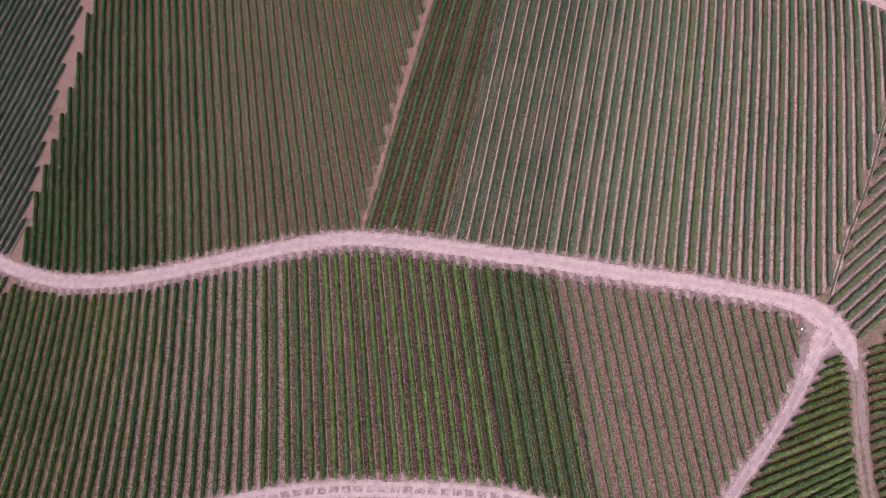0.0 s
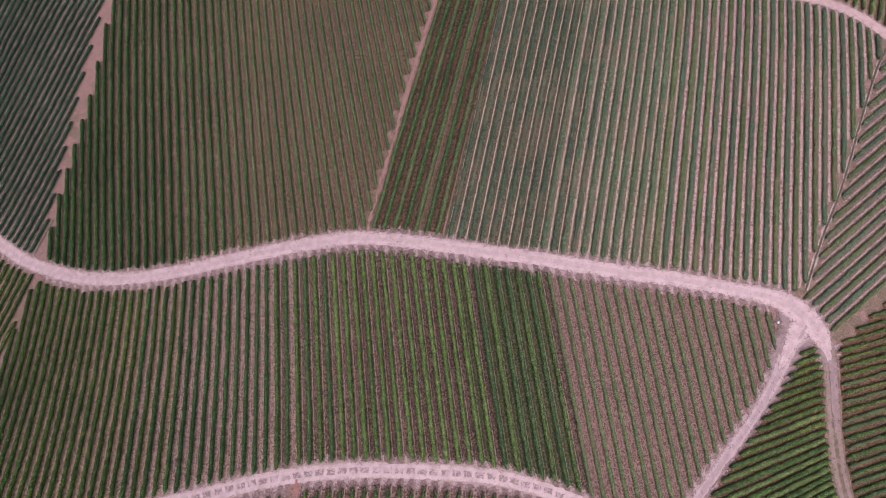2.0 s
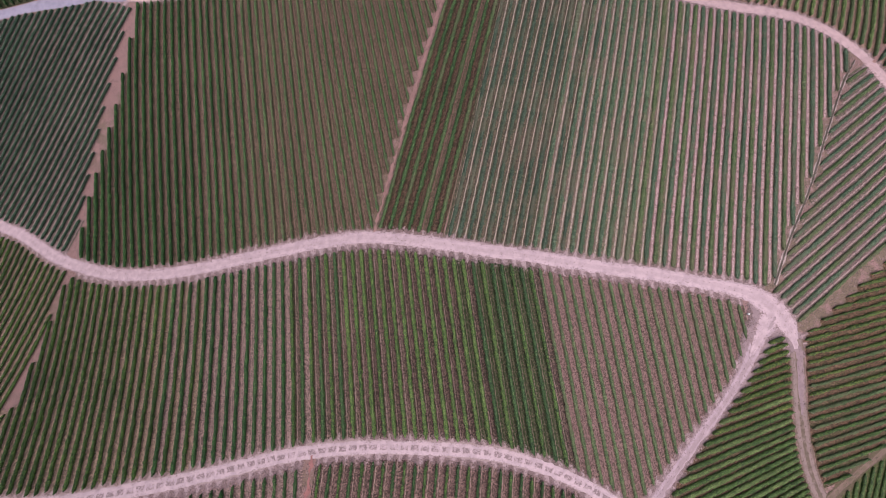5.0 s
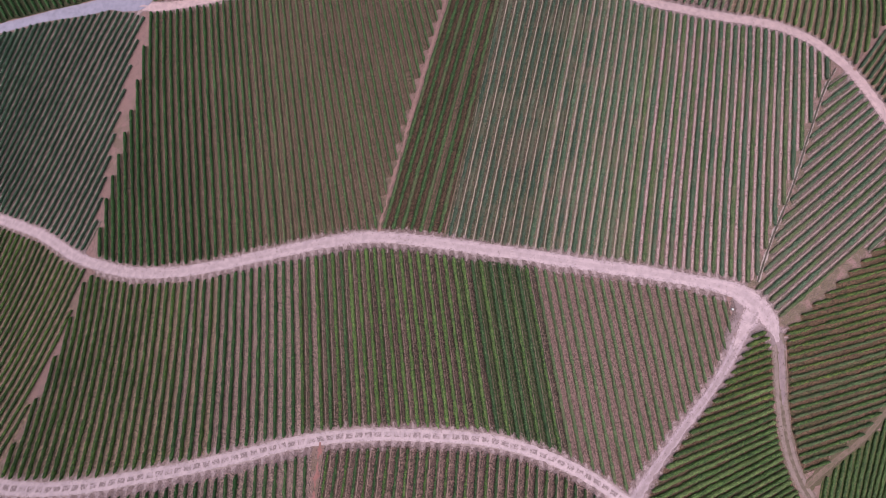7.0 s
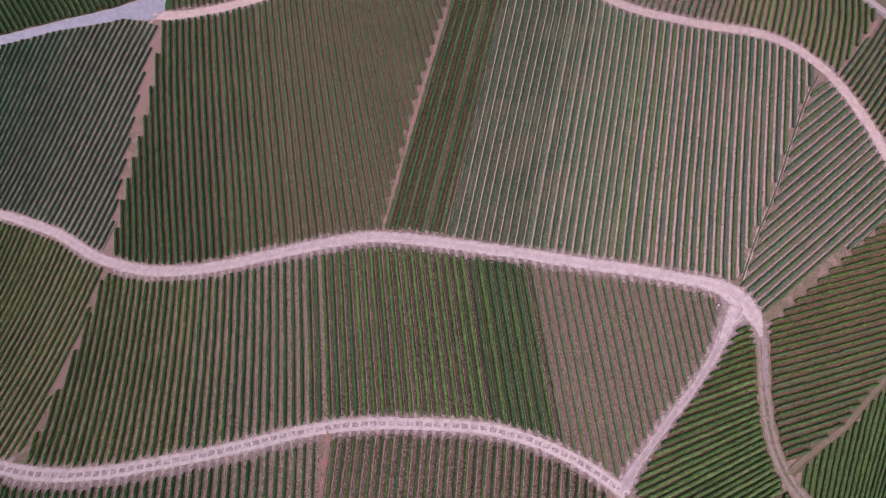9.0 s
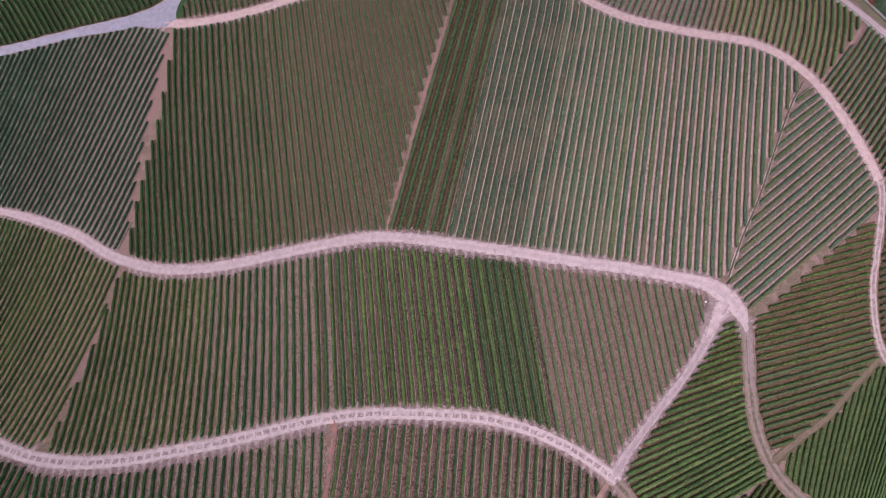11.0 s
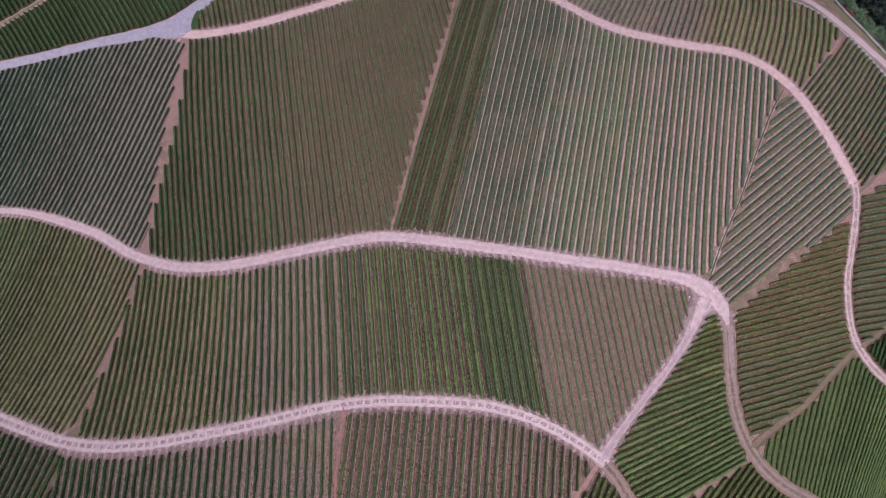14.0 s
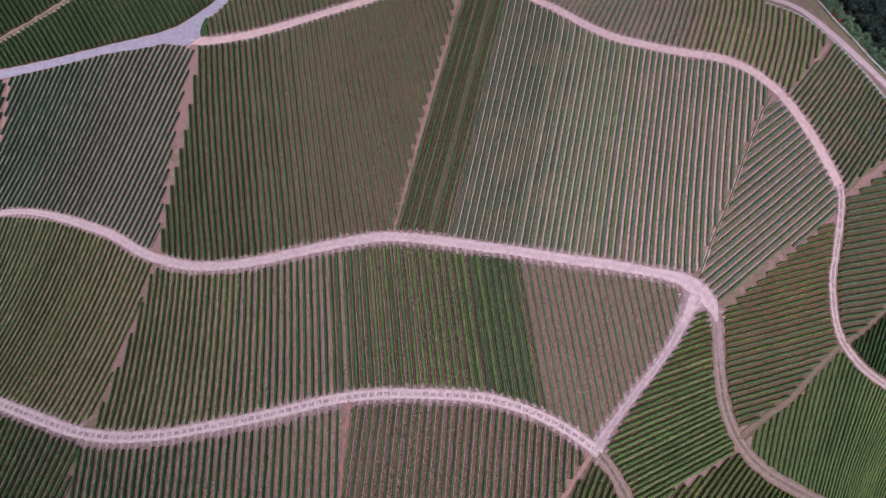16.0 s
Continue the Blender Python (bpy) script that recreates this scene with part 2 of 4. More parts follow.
OLIVE = (0.10, 0.105, 0.05)
M_GROUND = ground_material()
# fringe tone under the vines: dark weeds with shade painted in
WEED_SHADE = (0.055, 0.062, 0.03)
LINE = (0.36, 0.255, 0.24)
M_SOIL = {
    "mauve": soil_material("mauve_earth", (0.13, 0.086, 0.072), (0.06, 0.06, 0.03), (0.20, 0.135, 0.12), 0.5, 0.14, 0.45, 0.5, 1.0, [(0.31, 0.075, LINE, 0.7)], (WEED_SHADE, 0.24, 0.85)),
    "brown": soil_material("brown_earth", (0.145, 0.094, 0.073), (0.085, 0.085, 0.04), (0.24, 0.16, 0.135), 0.5, 0.25, 0.35, 0.5, 0.9),
    "redder": soil_material("reddish_earth", (0.122, 0.084, 0.062), (0.088, 0.09, 0.045), (0.15, 0.108, 0.08), 0.5, 0.12, 0.45, 0.5, 0.75, [(0.32, 0.085, (0.215, 0.133, 0.112), 0.8), (0.7, 0.085, (0.205, 0.127, 0.106), 0.7)], ((0.07, 0.078, 0.04), 0.22, 0.6)),
    "dark": soil_material("dark_brown_earth", (0.09, 0.056, 0.04), (0.042, 0.046, 0.021), (0.17, 0.10, 0.082), 0.55, 0.16, 0.5, 0.6, 0.9),
    "weedy": soil_material("weedy_earth", (0.115, 0.086, 0.064), (0.078, 0.084, 0.048), (0.30, 0.24, 0.195), 0.6, 0.11, 0.6, 0.8, 0.8, [(0.6, 0.075, (0.50, 0.405, 0.345), 0.65)], ((0.062, 0.075, 0.043), 0.34, 0.6)),
    "straw": soil_material("rosy_straw_strips", (0.18, 0.116, 0.104), (0.125, 0.115, 0.065), (0.56, 0.365, 0.38), 0.55, 0.185, 0.4, 0.95, 0.6, fringe=((0.09, 0.10, 0.05), 0.3, 0.75)),
    "thatch": soil_material("dusty_weedy_strips", (0.165, 0.118, 0.095), (0.12, 0.125, 0.07), (0.49, 0.38, 0.335), 0.58, 0.135, 0.55, 0.9, 0.55, fringe=((0.085, 0.105, 0.055), 0.33, 0.7)),
    "wheaten": soil_material("wheaten_earth", (0.22, 0.165, 0.11), (0.12, 0.115, 0.055), (0.50, 0.39, 0.27), 0.36, 0.22, 0.4, 0.9, 0.7),
    "umber": soil_material("umber_earth", (0.27, 0.17, 0.13), (0.13, 0.12, 0.055), (0.40, 0.27, 0.22), 0.4, 0.2, 0.35, 0.7, 0.7),
    "rosy": soil_material("rosy_straw_earth", (0.25, 0.162, 0.148), (0.14, 0.11, 0.07), (0.34, 0.235, 0.22), 0.55, 0.16, 0.25, 0.6, 0.9, [(0.31, 0.075, (0.38, 0.265, 0.25), 0.7)]),
    "tan": soil_material("tan_earth", (0.25, 0.17, 0.13), (0.105, 0.095, 0.048), (0.36, 0.25, 0.21), 0.42, 0.25, 0.35, 0.6, 0.8),
    "tilled": soil_material("tilled_earth", (0.16, 0.097, 0.087), (0.085, 0.07, 0.047), (0.22, 0.14, 0.13), 0.55, 0.12, 0.3, 0.5, 1.0, [(0.29, 0.07, (0.37, 0.27, 0.24), 0.7)], (WEED_SHADE, 0.2, 0.6)),
    "pink": soil_material("pinkish_earth", (0.165, 0.098, 0.089), (0.11, 0.088, 0.055), (0.23, 0.143, 0.134), 0.5, 0.2, 0.35, 0.5, 0.75, [(0.3, 0.06, (0.26, 0.17, 0.156), 0.6), (0.47, 0.05, (0.22, 0.14, 0.13), 0.5), (0.7, 0.06, (0.25, 0.162, 0.148), 0.6)], ((0.09, 0.092, 0.048), 0.28, 0.8)),
    "violet": soil_material("violet_earth", (0.165, 0.11, 0.105), (0.115, 0.11, 0.065), (0.44, 0.315, 0.305), 0.58, 0.12, 0.45, 0.9, 0.6, fringe=((0.085, 0.10, 0.055), 0.3, 0.7)),
    "rough": soil_material("dark_weedy_earth", (0.10, 0.065, 0.055), (0.036, 0.04, 0.021), (0.16, 0.107, 0.093), 0.55, 0.14, 0.5, 0.5, 1.0, [(0.31, 0.065, LINE, 0.55)], (WEED_SHADE, 0.26, 0.85)),
    "verdant": soil_material("green_weedy_earth", (0.09, 0.068, 0.05), (0.034, 0.062, 0.022), (0.16, 0.115, 0.09), 0.6, 0.1, 0.95, 0.4, 0.7, [(0.31, 0.06, (0.27, 0.2, 0.17), 0.6)], ((0.028, 0.05, 0.017), 0.34, 0.85)),
    "lawn": soil_material("green_grassed_earth", (0.115, 0.09, 0.05), (0.062, 0.092, 0.03), (0.17, 0.135, 0.08), 0.5, 0.15, 0.85, 0.4, 0.6, fringe=((0.055, 0.085, 0.026), 0.3, 0.7)),
    "amber": soil_material("amber_weedy_earth", (0.20, 0.135, 0.075), (0.10, 0.105, 0.04), (0.30, 0.20, 0.12), 0.5, 0.18, 0.6, 0.5, 0.7, fringe=((0.075, 0.095, 0.03), 0.26, 0.7)),
    "green": soil_material("grassed_earth", (0.115, 0.075, 0.05), (0.055, 0.066, 0.026), (0.20, 0.14, 0.10), 0.5, 0.18, 0.6, 0.4),
    # shade between dense rows is painted into this darker earth tone
    "deep": soil_material("shaded_grassy_earth", (0.06, 0.055, 0.035), (0.03, 0.042, 0.016), (0.12, 0.10, 0.06), 0.5, 0.12, 0.7, 0.4),
    "ruddy": soil_material("ruddy_earth", (0.125, 0.074, 0.05), (0.075, 0.07, 0.032), (0.18, 0.108, 0.078), 0.5, 0.2, 0.45, 0.5, 0.9),
    "slate": soil_material("slate_green_earth", (0.12, 0.105, 0.09), (0.055, 0.072, 0.048), (0.24, 0.21, 0.185), 0.32, 0.2, 0.6, 0.5, 0.6, [(0.32, 0.2, (0.41, 0.365, 0.33), 0.8)]),
    "grey": soil_material("grey_green_earth", (0.19, 0.135, 0.122), (0.085, 0.085, 0.06), (0.30, 0.225, 0.21), 0.35, 0.25, 0.45, 0.7, 0.9, [(0.33, 0.15, (0.40, 0.305, 0.285), 0.65)]),
}
M_SAND = track_material("pale_sand", (0.53, 0.395, 0.42), (0.27, 0.185, 0.185), (0.36, 0.265, 0.275), 1.6, 0.35, 0.5)
M_SALMON = track_material("salmon_pink_sand", (0.55, 0.385, 0.39), (0.33, 0.22, 0.215), (0.36, 0.26, 0.26), 1.7)
M_RUTS = track_material("sand_with_weeds", (0.50, 0.37, 0.385), (0.27, 0.19, 0.18), (0.21, 0.145, 0.135), 1.2, 0.75, 0.5)
M_BARS = track_material("sand_with_weeds_and_wheel_bars", (0.55, 0.415, 0.44), (0.33, 0.24, 0.235), (0.20, 0.14, 0.142), 1.45, 0.85, 0.3, 2.05)
M_GRASSY = track_material("worn_grass_track", (0.27, 0.195, 0.18), (0.17, 0.12, 0.10), (0.125, 0.095, 0.068), 1.7, 0.85, 0.8)
M_LANE = track_material("bare_rosy_earth", (0.34, 0.20, 0.185), (0.20, 0.125, 0.105), OLIVE, 0.7, 0.0, 0.8)
M_RUST = track_material("bare_red_earth", (0.36, 0.165, 0.155), (0.24, 0.125, 0.11), OLIVE, 0.7, 0.0, 0.7)
M_VERGE = track_material("dry_grass_strip", (0.22, 0.145, 0.125), (0.12, 0.095, 0.06), (0.105, 0.10, 0.05), 0.85, 0.5, 1.0)
M_OLIVE = track_material("olive_grass_verge", (0.20, 0.16, 0.115), (0.12, 0.11, 0.06), (0.13, 0.12, 0.065), 2.0, 0.5, 0.9)
M_STONY = track_material("grassy_ditch_with_pale_stones", (0.09, 0.072, 0.058), (0.50, 0.39, 0.375), OLIVE, 0.24, 0.0, 0.5)
M_LOOSE = track_material("loose_sand", (0.45, 0.335, 0.365), (0.30, 0.215, 0.225), (0.31, 0.23, 0.24), 1.2, 0.75, 0.7)
M_LILAC = track_material("loose_lilac_earth", (0.30, 0.215, 0.225), (0.19, 0.13, 0.125), (0.20, 0.14, 0.14), 1.6, 0.0, 1.0)
M_ROAD = track_material("grey_concrete_road", (0.32, 0.29, 0.37), (0.25, 0.225, 0.28), OLIVE, 2.4, 0.0, 0.1)
M_LEAF = {
    "lush": leaf_material("lush_vine_leaves", (0.004, 0.024, 0.004), (0.028, 0.092, 0.020), (0.12, 0.21, 0.07)),
    "fresh": leaf_material("fresh_vine_leaves", (0.018, 0.042, 0.010), (0.085, 0.155, 0.035), (0.18, 0.24, 0.09)),
    "dusky": leaf_material("dusky_vine_leaves", (0.020, 0.040, 0.024), (0.064, 0.10, 0.062), (0.13, 0.17, 0.12), 0.4),
    "mild": leaf_material("mild_green_vine_leaves", (0.012, 0.036, 0.010), (0.058, 0.120, 0.036), (0.14, 0.215, 0.095)),
    "sage": leaf_material("sage_green_vine_leaves", (0.028, 0.055, 0.018), (0.085, 0.14, 0.05), (0.16, 0.22, 0.10), 0.3),
    "teal": leaf_material("bluish_green_vine_leaves", (0.032, 0.062, 0.034), (0.086, 0.132, 0.074), (0.16, 0.21, 0.14), 0.3),
    "olive": leaf_material("olive_green_vine_leaves", (0.038, 0.064, 0.022), (0.098, 0.14, 0.056), (0.19, 0.23, 0.11), 0.35),
    "lively": leaf_material("lively_green_vine_leaves", (0.032, 0.066, 0.014), (0.115, 0.185, 0.048), (0.20, 0.27, 0.09)),
    "faded": leaf_material("faded_green_vine_leaves", (0.050, 0.078, 0.032), (0.112, 0.16, 0.066), (0.18, 0.225, 0.11), 0.25),
    # two pale leaf colours that paint the light on the tops of rows
    "hoary": leaf_material("hoary_lit_shoots", (0.075, 0.11, 0.075), (0.18, 0.235, 0.165), (0.30, 0.34, 0.26)),
    "lit_green": leaf_material("light_green_lit_shoots", (0.04, 0.09, 0.03), (0.10, 0.18, 0.07), (0.19, 0.27, 0.13)),
    "pine": leaf_material("blue_green_vine_leaves", (0.007, 0.026, 0.014), (0.036, 0.086, 0.048), (0.10, 0.155, 0.10)),
    "soft": leaf_material("soft_green_vine_leaves", (0.030, 0.056, 0.028), (0.092, 0.145, 0.074), (0.18, 0.235, 0.14), 0.4),
    "grassy": leaf_material("light_green_vine_leaves", (0.055, 0.076, 0.040), (0.13, 0.168, 0.085), (0.23, 0.265, 0.155), 0.45),
    "moss": leaf_material("mossy_vine_leaves", (0.008, 0.027, 0.004), (0.044, 0.098, 0.014), (0.14, 0.205, 0.05)),
    "bright": leaf_material("bright_green_vine_leaves", (0.05, 0.08, 0.022), (0.13, 0.195, 0.06), (0.25, 0.29, 0.11)),
    "yellow": leaf_material("yellowing_vine_leaves", (0.020, 0.042, 0.008), (0.10, 0.155, 0.032), (0.24, 0.26, 0.065)),
}
M_TREE = leaf_material("dark_tree_leaves", (0.005, 0.012, 0.012), (0.028, 0.048, 0.038), (0.07, 0.10, 0.06))
M_SHRUB = leaf_material("shrub_leaves", (0.04, 0.08, 0.05), (0.14, 0.23, 0.13), (0.27, 0.34, 0.17))
M_RED = leaf_material("red_shrub_leaves", (0.08, 0.015, 0.012), (0.30, 0.05, 0.04), (0.45, 0.12, 0.09))
M_TURF = leaf_material("short_green_turf", (0.02, 0.05, 0.015), (0.06, 0.12, 0.035), (0.10, 0.16, 0.06))
M_GRAVEL = track_material("pale_grey_gravel", (0.34, 0.32, 0.33), (0.17, 0.16, 0.14), OLIVE, 0.6, 0.0, 0.9)
M_BARK = plain_material("grey_brown_bark", (0.16, 0.115, 0.085), 0.9)
M_POST = plain_material("weathered_wood_post", (0.34, 0.29, 0.25), 0.85)
M_WHITE = plain_material("white_paint", (0.78, 0.78, 0.76), 0.5)


# ---- the lie of the land ----
def settle(v, lo, hi):
    v = np.asarray(v, float)
    return np.clip(v, lo, hi) + 40 * np.tanh(np.clip(v - hi, 0, None) / 40) - 40 * np.tanh(np.clip(lo - v, 0, None) / 40)


def land(x, y):
    """Height of the hill: a broad spur that falls away to the north, west and east."""
    a, b = settle(x, -135, 128) / 100, settle(y, -60, 88) / 100
    return (49.129 - 32.092 * b + 12.813 * a - 2.133 * b * b + 16.645 * a * b - 11.805 * a * a
            - 16.124 * b**3 - 28.366 * a * b * b + 6.834 * a * a * b - 2.59 * a**3)


def mesh_of(name, verts, quads, mats, uv=None, smooth=False, index=None, ends=None):
    """A mesh from arrays: verts n x 3, quads m x 4."""
    me = bpy.data.meshes.new(name)
    verts, quads = np.asarray(verts, np.float32), np.asarray(quads, np.int32)
    me.vertices.add(len(verts))
    me.vertices.foreach_set("co", verts.ravel())
    me.loops.add(quads.size)
    me.loops.foreach_set("vertex_index", quads.ravel())
    me.polygons.add(len(quads))
    me.polygons.foreach_set("loop_start", np.arange(0, quads.size, quads.shape[1], dtype=np.int32))
    if smooth:
        me.polygons.foreach_set("use_smooth", np.ones(len(quads), bool))
    for m in mats:
        me.materials.append(m)
    if index is not None:
        me.polygons.foreach_set("material_index", np.asarray(index, np.int32))
    if uv is not None:
        layer = me.uv_layers.new(name="UVMap")
        layer.data.foreach_set("uv", np.asarray(uv, np.float32)[quads.ravel()].ravel())
    if ends is not None:
        layer = me.uv_layers.new(name="ends")
        layer.data.foreach_set("uv", np.repeat(np.asarray(ends, np.float32)[quads.ravel()], 2))
    me.update(calc_edges=True)
    return me


def grid_quads(rows, cols):
    i, j = np.meshgrid(np.arange(rows - 1), np.arange(cols - 1), indexing="ij")
    a = (i * cols + j).ravel()
    return np.stack([a, a + 1, a + cols + 1, a + cols], -1)


def axis(lo, hi, step, far):
    inner = np.arange(lo, hi + step, step)
    out = np.cumsum(step * 1.22 ** np.arange(1, 40))
    out = out[out < far]
    return np.concatenate([(inner[0] - out)[::-1], inner, inner[-1] + out])


gx, gy = axis(-200, 200, 2.0, 2600), axis(-120, 130, 2.0, 2600)
X, Y = np.meshgrid(gx, gy)
rise = 0.05 * (np.random.rand(*X.shape) - 0.5)
ground = new("ground", mesh_of("ground", np.stack([X, Y, land(X, Y) + rise], -1).reshape(-1, 3), grid_quads(*X.shape), [M_GROUND], smooth=True))
tagged(ground, "hilly ground of mauve earth and thin dry grass", "ground", kind="structure")

# ---- plan: centre lines of the tracks, outlines of the plots and two or three row lines of each ----
TRACK, PLOT = {}, {}
TRACK['main'] = [(-177.7, 8.6), (-164.2, 11.4), (-151.9, 11.8), (-138.5, 9.8), (-125.2, 6.8), (-112.3, 3), (-99.6, -2.5), (-90.4, -5.1), (-79.8, -6.8), (-68, -6.6), (-56.9, -5), (-44.4, -2.4), (-32.2, 0.1), (-21.9, 1.7), (-15.7, 2), (-5.2, 1.1), (7.7, -0.7), (20.3, -2.5), (32.7, -4.4), (45.1, -6.1), (55.9, -8), (63.8, -9.8), (68.5, -12.4), (71.9, -15.7), (73.9, -19.2), (74.4, -22.0)]
TRACK['grass'] = [(74.4, -19.8), (74.6, -26.6), (74.9, -35.9), (76.3, -45.2), (79.2, -52.5), (83.9, -59.3), (91.1, -65.8), (100.4, -71.8), (114.6, -80.2), (144.5, -96.2)]
TRACK['link'] = [(70, -14.9), (66, -19.5), (62.1, -26.3), (57, -32.9), (51.1, -39.4), (46.1, -45), (42, -49.7), (38.6, -54)]
TRACK['lower'] = [(-147.5, -44.3), (-132.4, -46.8), (-118.4, -49.2), (-105.6, -51.3), (-97.9, -52.1), (-87.4, -52.1), (-76.1, -51), (-65.3, -49), (-54.7, -47.0), (-44.1, -44.6), (-33.5, -42.1), (-22.9, -40.4), (-12.3, -39.7), (-1.8, -39.9), (8.6, -40.6), (17.5, -42.6), (24.8, -45.4), (32.1, -49.3), (38.6, -54), (39.6, -55.2)]
TRACK['lower2'] = [(38.2, -53.7), (42.2, -58.6), (45.6, -64.6), (49.1, -71.3)]
TRACK['road'] = [(-184.6, 61.4), (-170.8, 64.6), (-147.5, 68.5), (-124.3, 72.6), (-110.6, 74.3), (-99.5, 76.9), (-91.8, 81.8), (-85, 87.8), (-78.7, 96.3)]
TRACK['apron'] = [(-104, 74.6), (-97.7, 74.4), (-92.9, 75.2), (-90.7, 78.1), (-89, 81.8)]
TRACK['pale'] = [(-97.8, 75.3), (-91.6, 73.5), (-83.8, 73), (-71, 74.4), (-58.7, 77.2), (-46.7, 80.8), (-34.7, 84.6), (-25.8, 87.7), (-10.9, 95), (5.6, 97.5), (19.6, 92.6), (29.8, 84.5), (36.8, 79.2), (46, 71.2), (54.2, 66), (64.3, 62.6), (74.5, 59.9), (84.8, 58), (92.8, 54.3), (98.5, 48.9), (102.5, 43.5), (107.4, 33.4), (111.2, 24.7), (114.6, 16.3)]
TRACK['pale2'] = [(114.7, 16.6), (115, 12.9), (113.8, 4.7), (112.2, -3.5), (111.1, -11.7), (112.5, -21.6), (115.7, -28.8), (122.3, -35.5), (131.1, -41.5), (150.8, -51.5)]
TRACK['thin'] = [(-184.6, 69.9), (-170.9, 77.8), (-157.5, 84.8), (-143.3, 93.4), (-132, 101.7)]
TRACK['forklane'] = [(37.2, -55.1), (32.9, -60.1), (27.8, -66)]
TRACK['wlane'] = [(-167.1, 62.9), (-167.8, 52.1), (-169.1, 41.2), (-171.6, 30.4)]
TRACK['tip'] = [(-88.3, 75.2), (-88.9, 77.5), (-88.7, 80.0), (-87.6, 82.6)]
TRACK['gravel'] = [(111.2, 84.4), (119.1, 80.1), (123.8, 74.8), (127.6, 66.7), (131.3, 58.1), (136.5, 46.6), (141.7, 37.4)]
TRACK['neverge'] = [(127.0, 96.0), (130.5, 88.8), (131.4, 79.7), (132.6, 71.5), (135.3, 62.3), (139.0, 54.2), (146.3, 42.4)]
TRACK['lane'] = [(-15.7, 3.2), (-13, 14.5), (-8.2, 34.6), (-2.6, 56.6), (1.4, 74.1), (4.5, 96.2)]
TRACK['ditch'] = [(70.3, -8.3), (74.6, 1.5), (80.1, 11.9), (86.8, 26.1), (93.2, 37.7), (98.5, 44.8)]
TRACK['lowlane'] = [(-26.2, -40.8), (-26.5, -48.3), (-26.9, -55.6), (-26.5, -62.7), (-26.3, -66.8)]
TRACK['sestrip'] = [(80.7, -54.3), (88.6, -49.8), (98.3, -44.7), (106, -37.9), (115, -30.5)]
TRACK['eastrip'] = [(116.7, -29.9), (124.2, -26.1), (132.1, -20.4), (143.5, -15.1)]
TRACK['nestrip'] = [(103, 44.1), (113.1, 53.8), (125.3, 65.5)]
TRACK['nestrip2'] = [(115.3, 13.5), (123.7, 19.8), (132.1, 24.5), (144, 30.1)]
TRACK['wedge'] = [(75.4, -18.9), (85.1, -11.6), (97.7, -2.1), (113.7, 9)]
TRACK['ne'] = [(104.5, 96.2), (111.5, 89.2), (120.3, 84.6), (124.5, 79.5), (128.6, 70.2), (132.6, 61.5), (137.0, 54.5), (145.0, 41.5)]
PLOT['UL'] = ([(-91.8, -5.3), (-79.8, -6.8), (-56.9, -5), (-32.2, 0.1), (-15.7, 2), (-15.8, 4.3), (-8.2, 35), (1.4, 74.6), (4.5, 96.9), (-10.9, 95), (-25.8, 87.7), (-46.7, 80.8), (-71, 74.4), (-89.2, 72.4), (-89.4, 58.2), (-90, 39.2), (-92.7, 15.4), (-92.9, 6)],
    [(2, (-72.7, -5.4), (-87.7, 62.6), -0.000927), (11, (-54.2, -3.8), (-67.4, 60.3), 0.000049), (20, (-36.4, -1.0), (-48.5, 58.5), 0.000084), (30, (-16.1, 3.6), (-34.1, 84.2), 0.000000)])
PLOT['DS'] = ([(-15.7, 2), (-5.2, 1.1), (-0, 0.1), (0.5, 5), (16.7, 73.9), (20.9, 92.6), (5.6, 97.5), (4.4, 87.8), (-9, 29.5)],
    [(0, (-14.3, 4.4), (-3.3, 48.6), 0.000000), (6, (-1.0, 4.4), (9.4, 47.1), 0.000000)])
PLOT['UM'] = ([(-0.5, 0.1), (7.7, -0.7), (32.7, -4.4), (63.8, -9.8), (69.7, -8.3), (80.1, 12.7), (89.7, 33.2), (98.5, 45.3), (96.4, 51.1), (84.8, 58), (64.3, 62.6), (46, 71.2), (36.8, 79.2), (29.8, 84.5), (21.0, 91.6), (16.8, 73.9), (0.5, 5)],
    [(-0.4, (0.5, 3.1), (11.2, 50.4), 0.000105), (5.6, (13.5, 3.1), (24.9, 51.2), -0.000453), (16.6, (34.2, -1.7), (47.0, 53.2), -0.000566), (32.6, (65.2, -7.3), (77.5, 53.1), -0.001627), (37.6, (75.7, -7.3), (87.7, 53.4), -0.002196)])
PLOT['LM'] = ([(-90.4, -5.1), (-68, -6.6), (-44.4, -2.4), (-15.7, 2), (7.7, -0.7), (32.7, -4.4), (63.8, -9.8), (68.5, -12.4), (66, -19.5), (62.1, -26.3), (51.1, -39.4), (38.6, -54), (32.1, -49.3), (17.5, -42.6), (-1.8, -39.6), (-22.9, -40.1), (-44.1, -44.3), (-65.3, -49), (-87.4, -52.1), (-97.9, -52.1), (-93.2, -6.8)],
    [(12, (-64.8, -8.1), (-60.4, -42.3), 0.000000), (38, (-12.3, -1.5), (-7.7, -37.3), 0.000000), (65, (43.0, -8.4), (48.1, -38.6), 0.000000)])
PLOT['SL'] = ([(-99.5, -52.4), (-87.4, -52.1), (-65.3, -49), (-44.1, -44.3), (-26.2, -40.7), (-26.9, -53.2), (-26.5, -64.7), (-31.7, -66.8), (-95.9, -68.4), (-97.2, -64.7)],
    [(3, (-90.8, -53.5), (-87.1, -63.8), 0.000000), (33, (-28.9, -43.1), (-27.6, -61.0), 0.000000)])
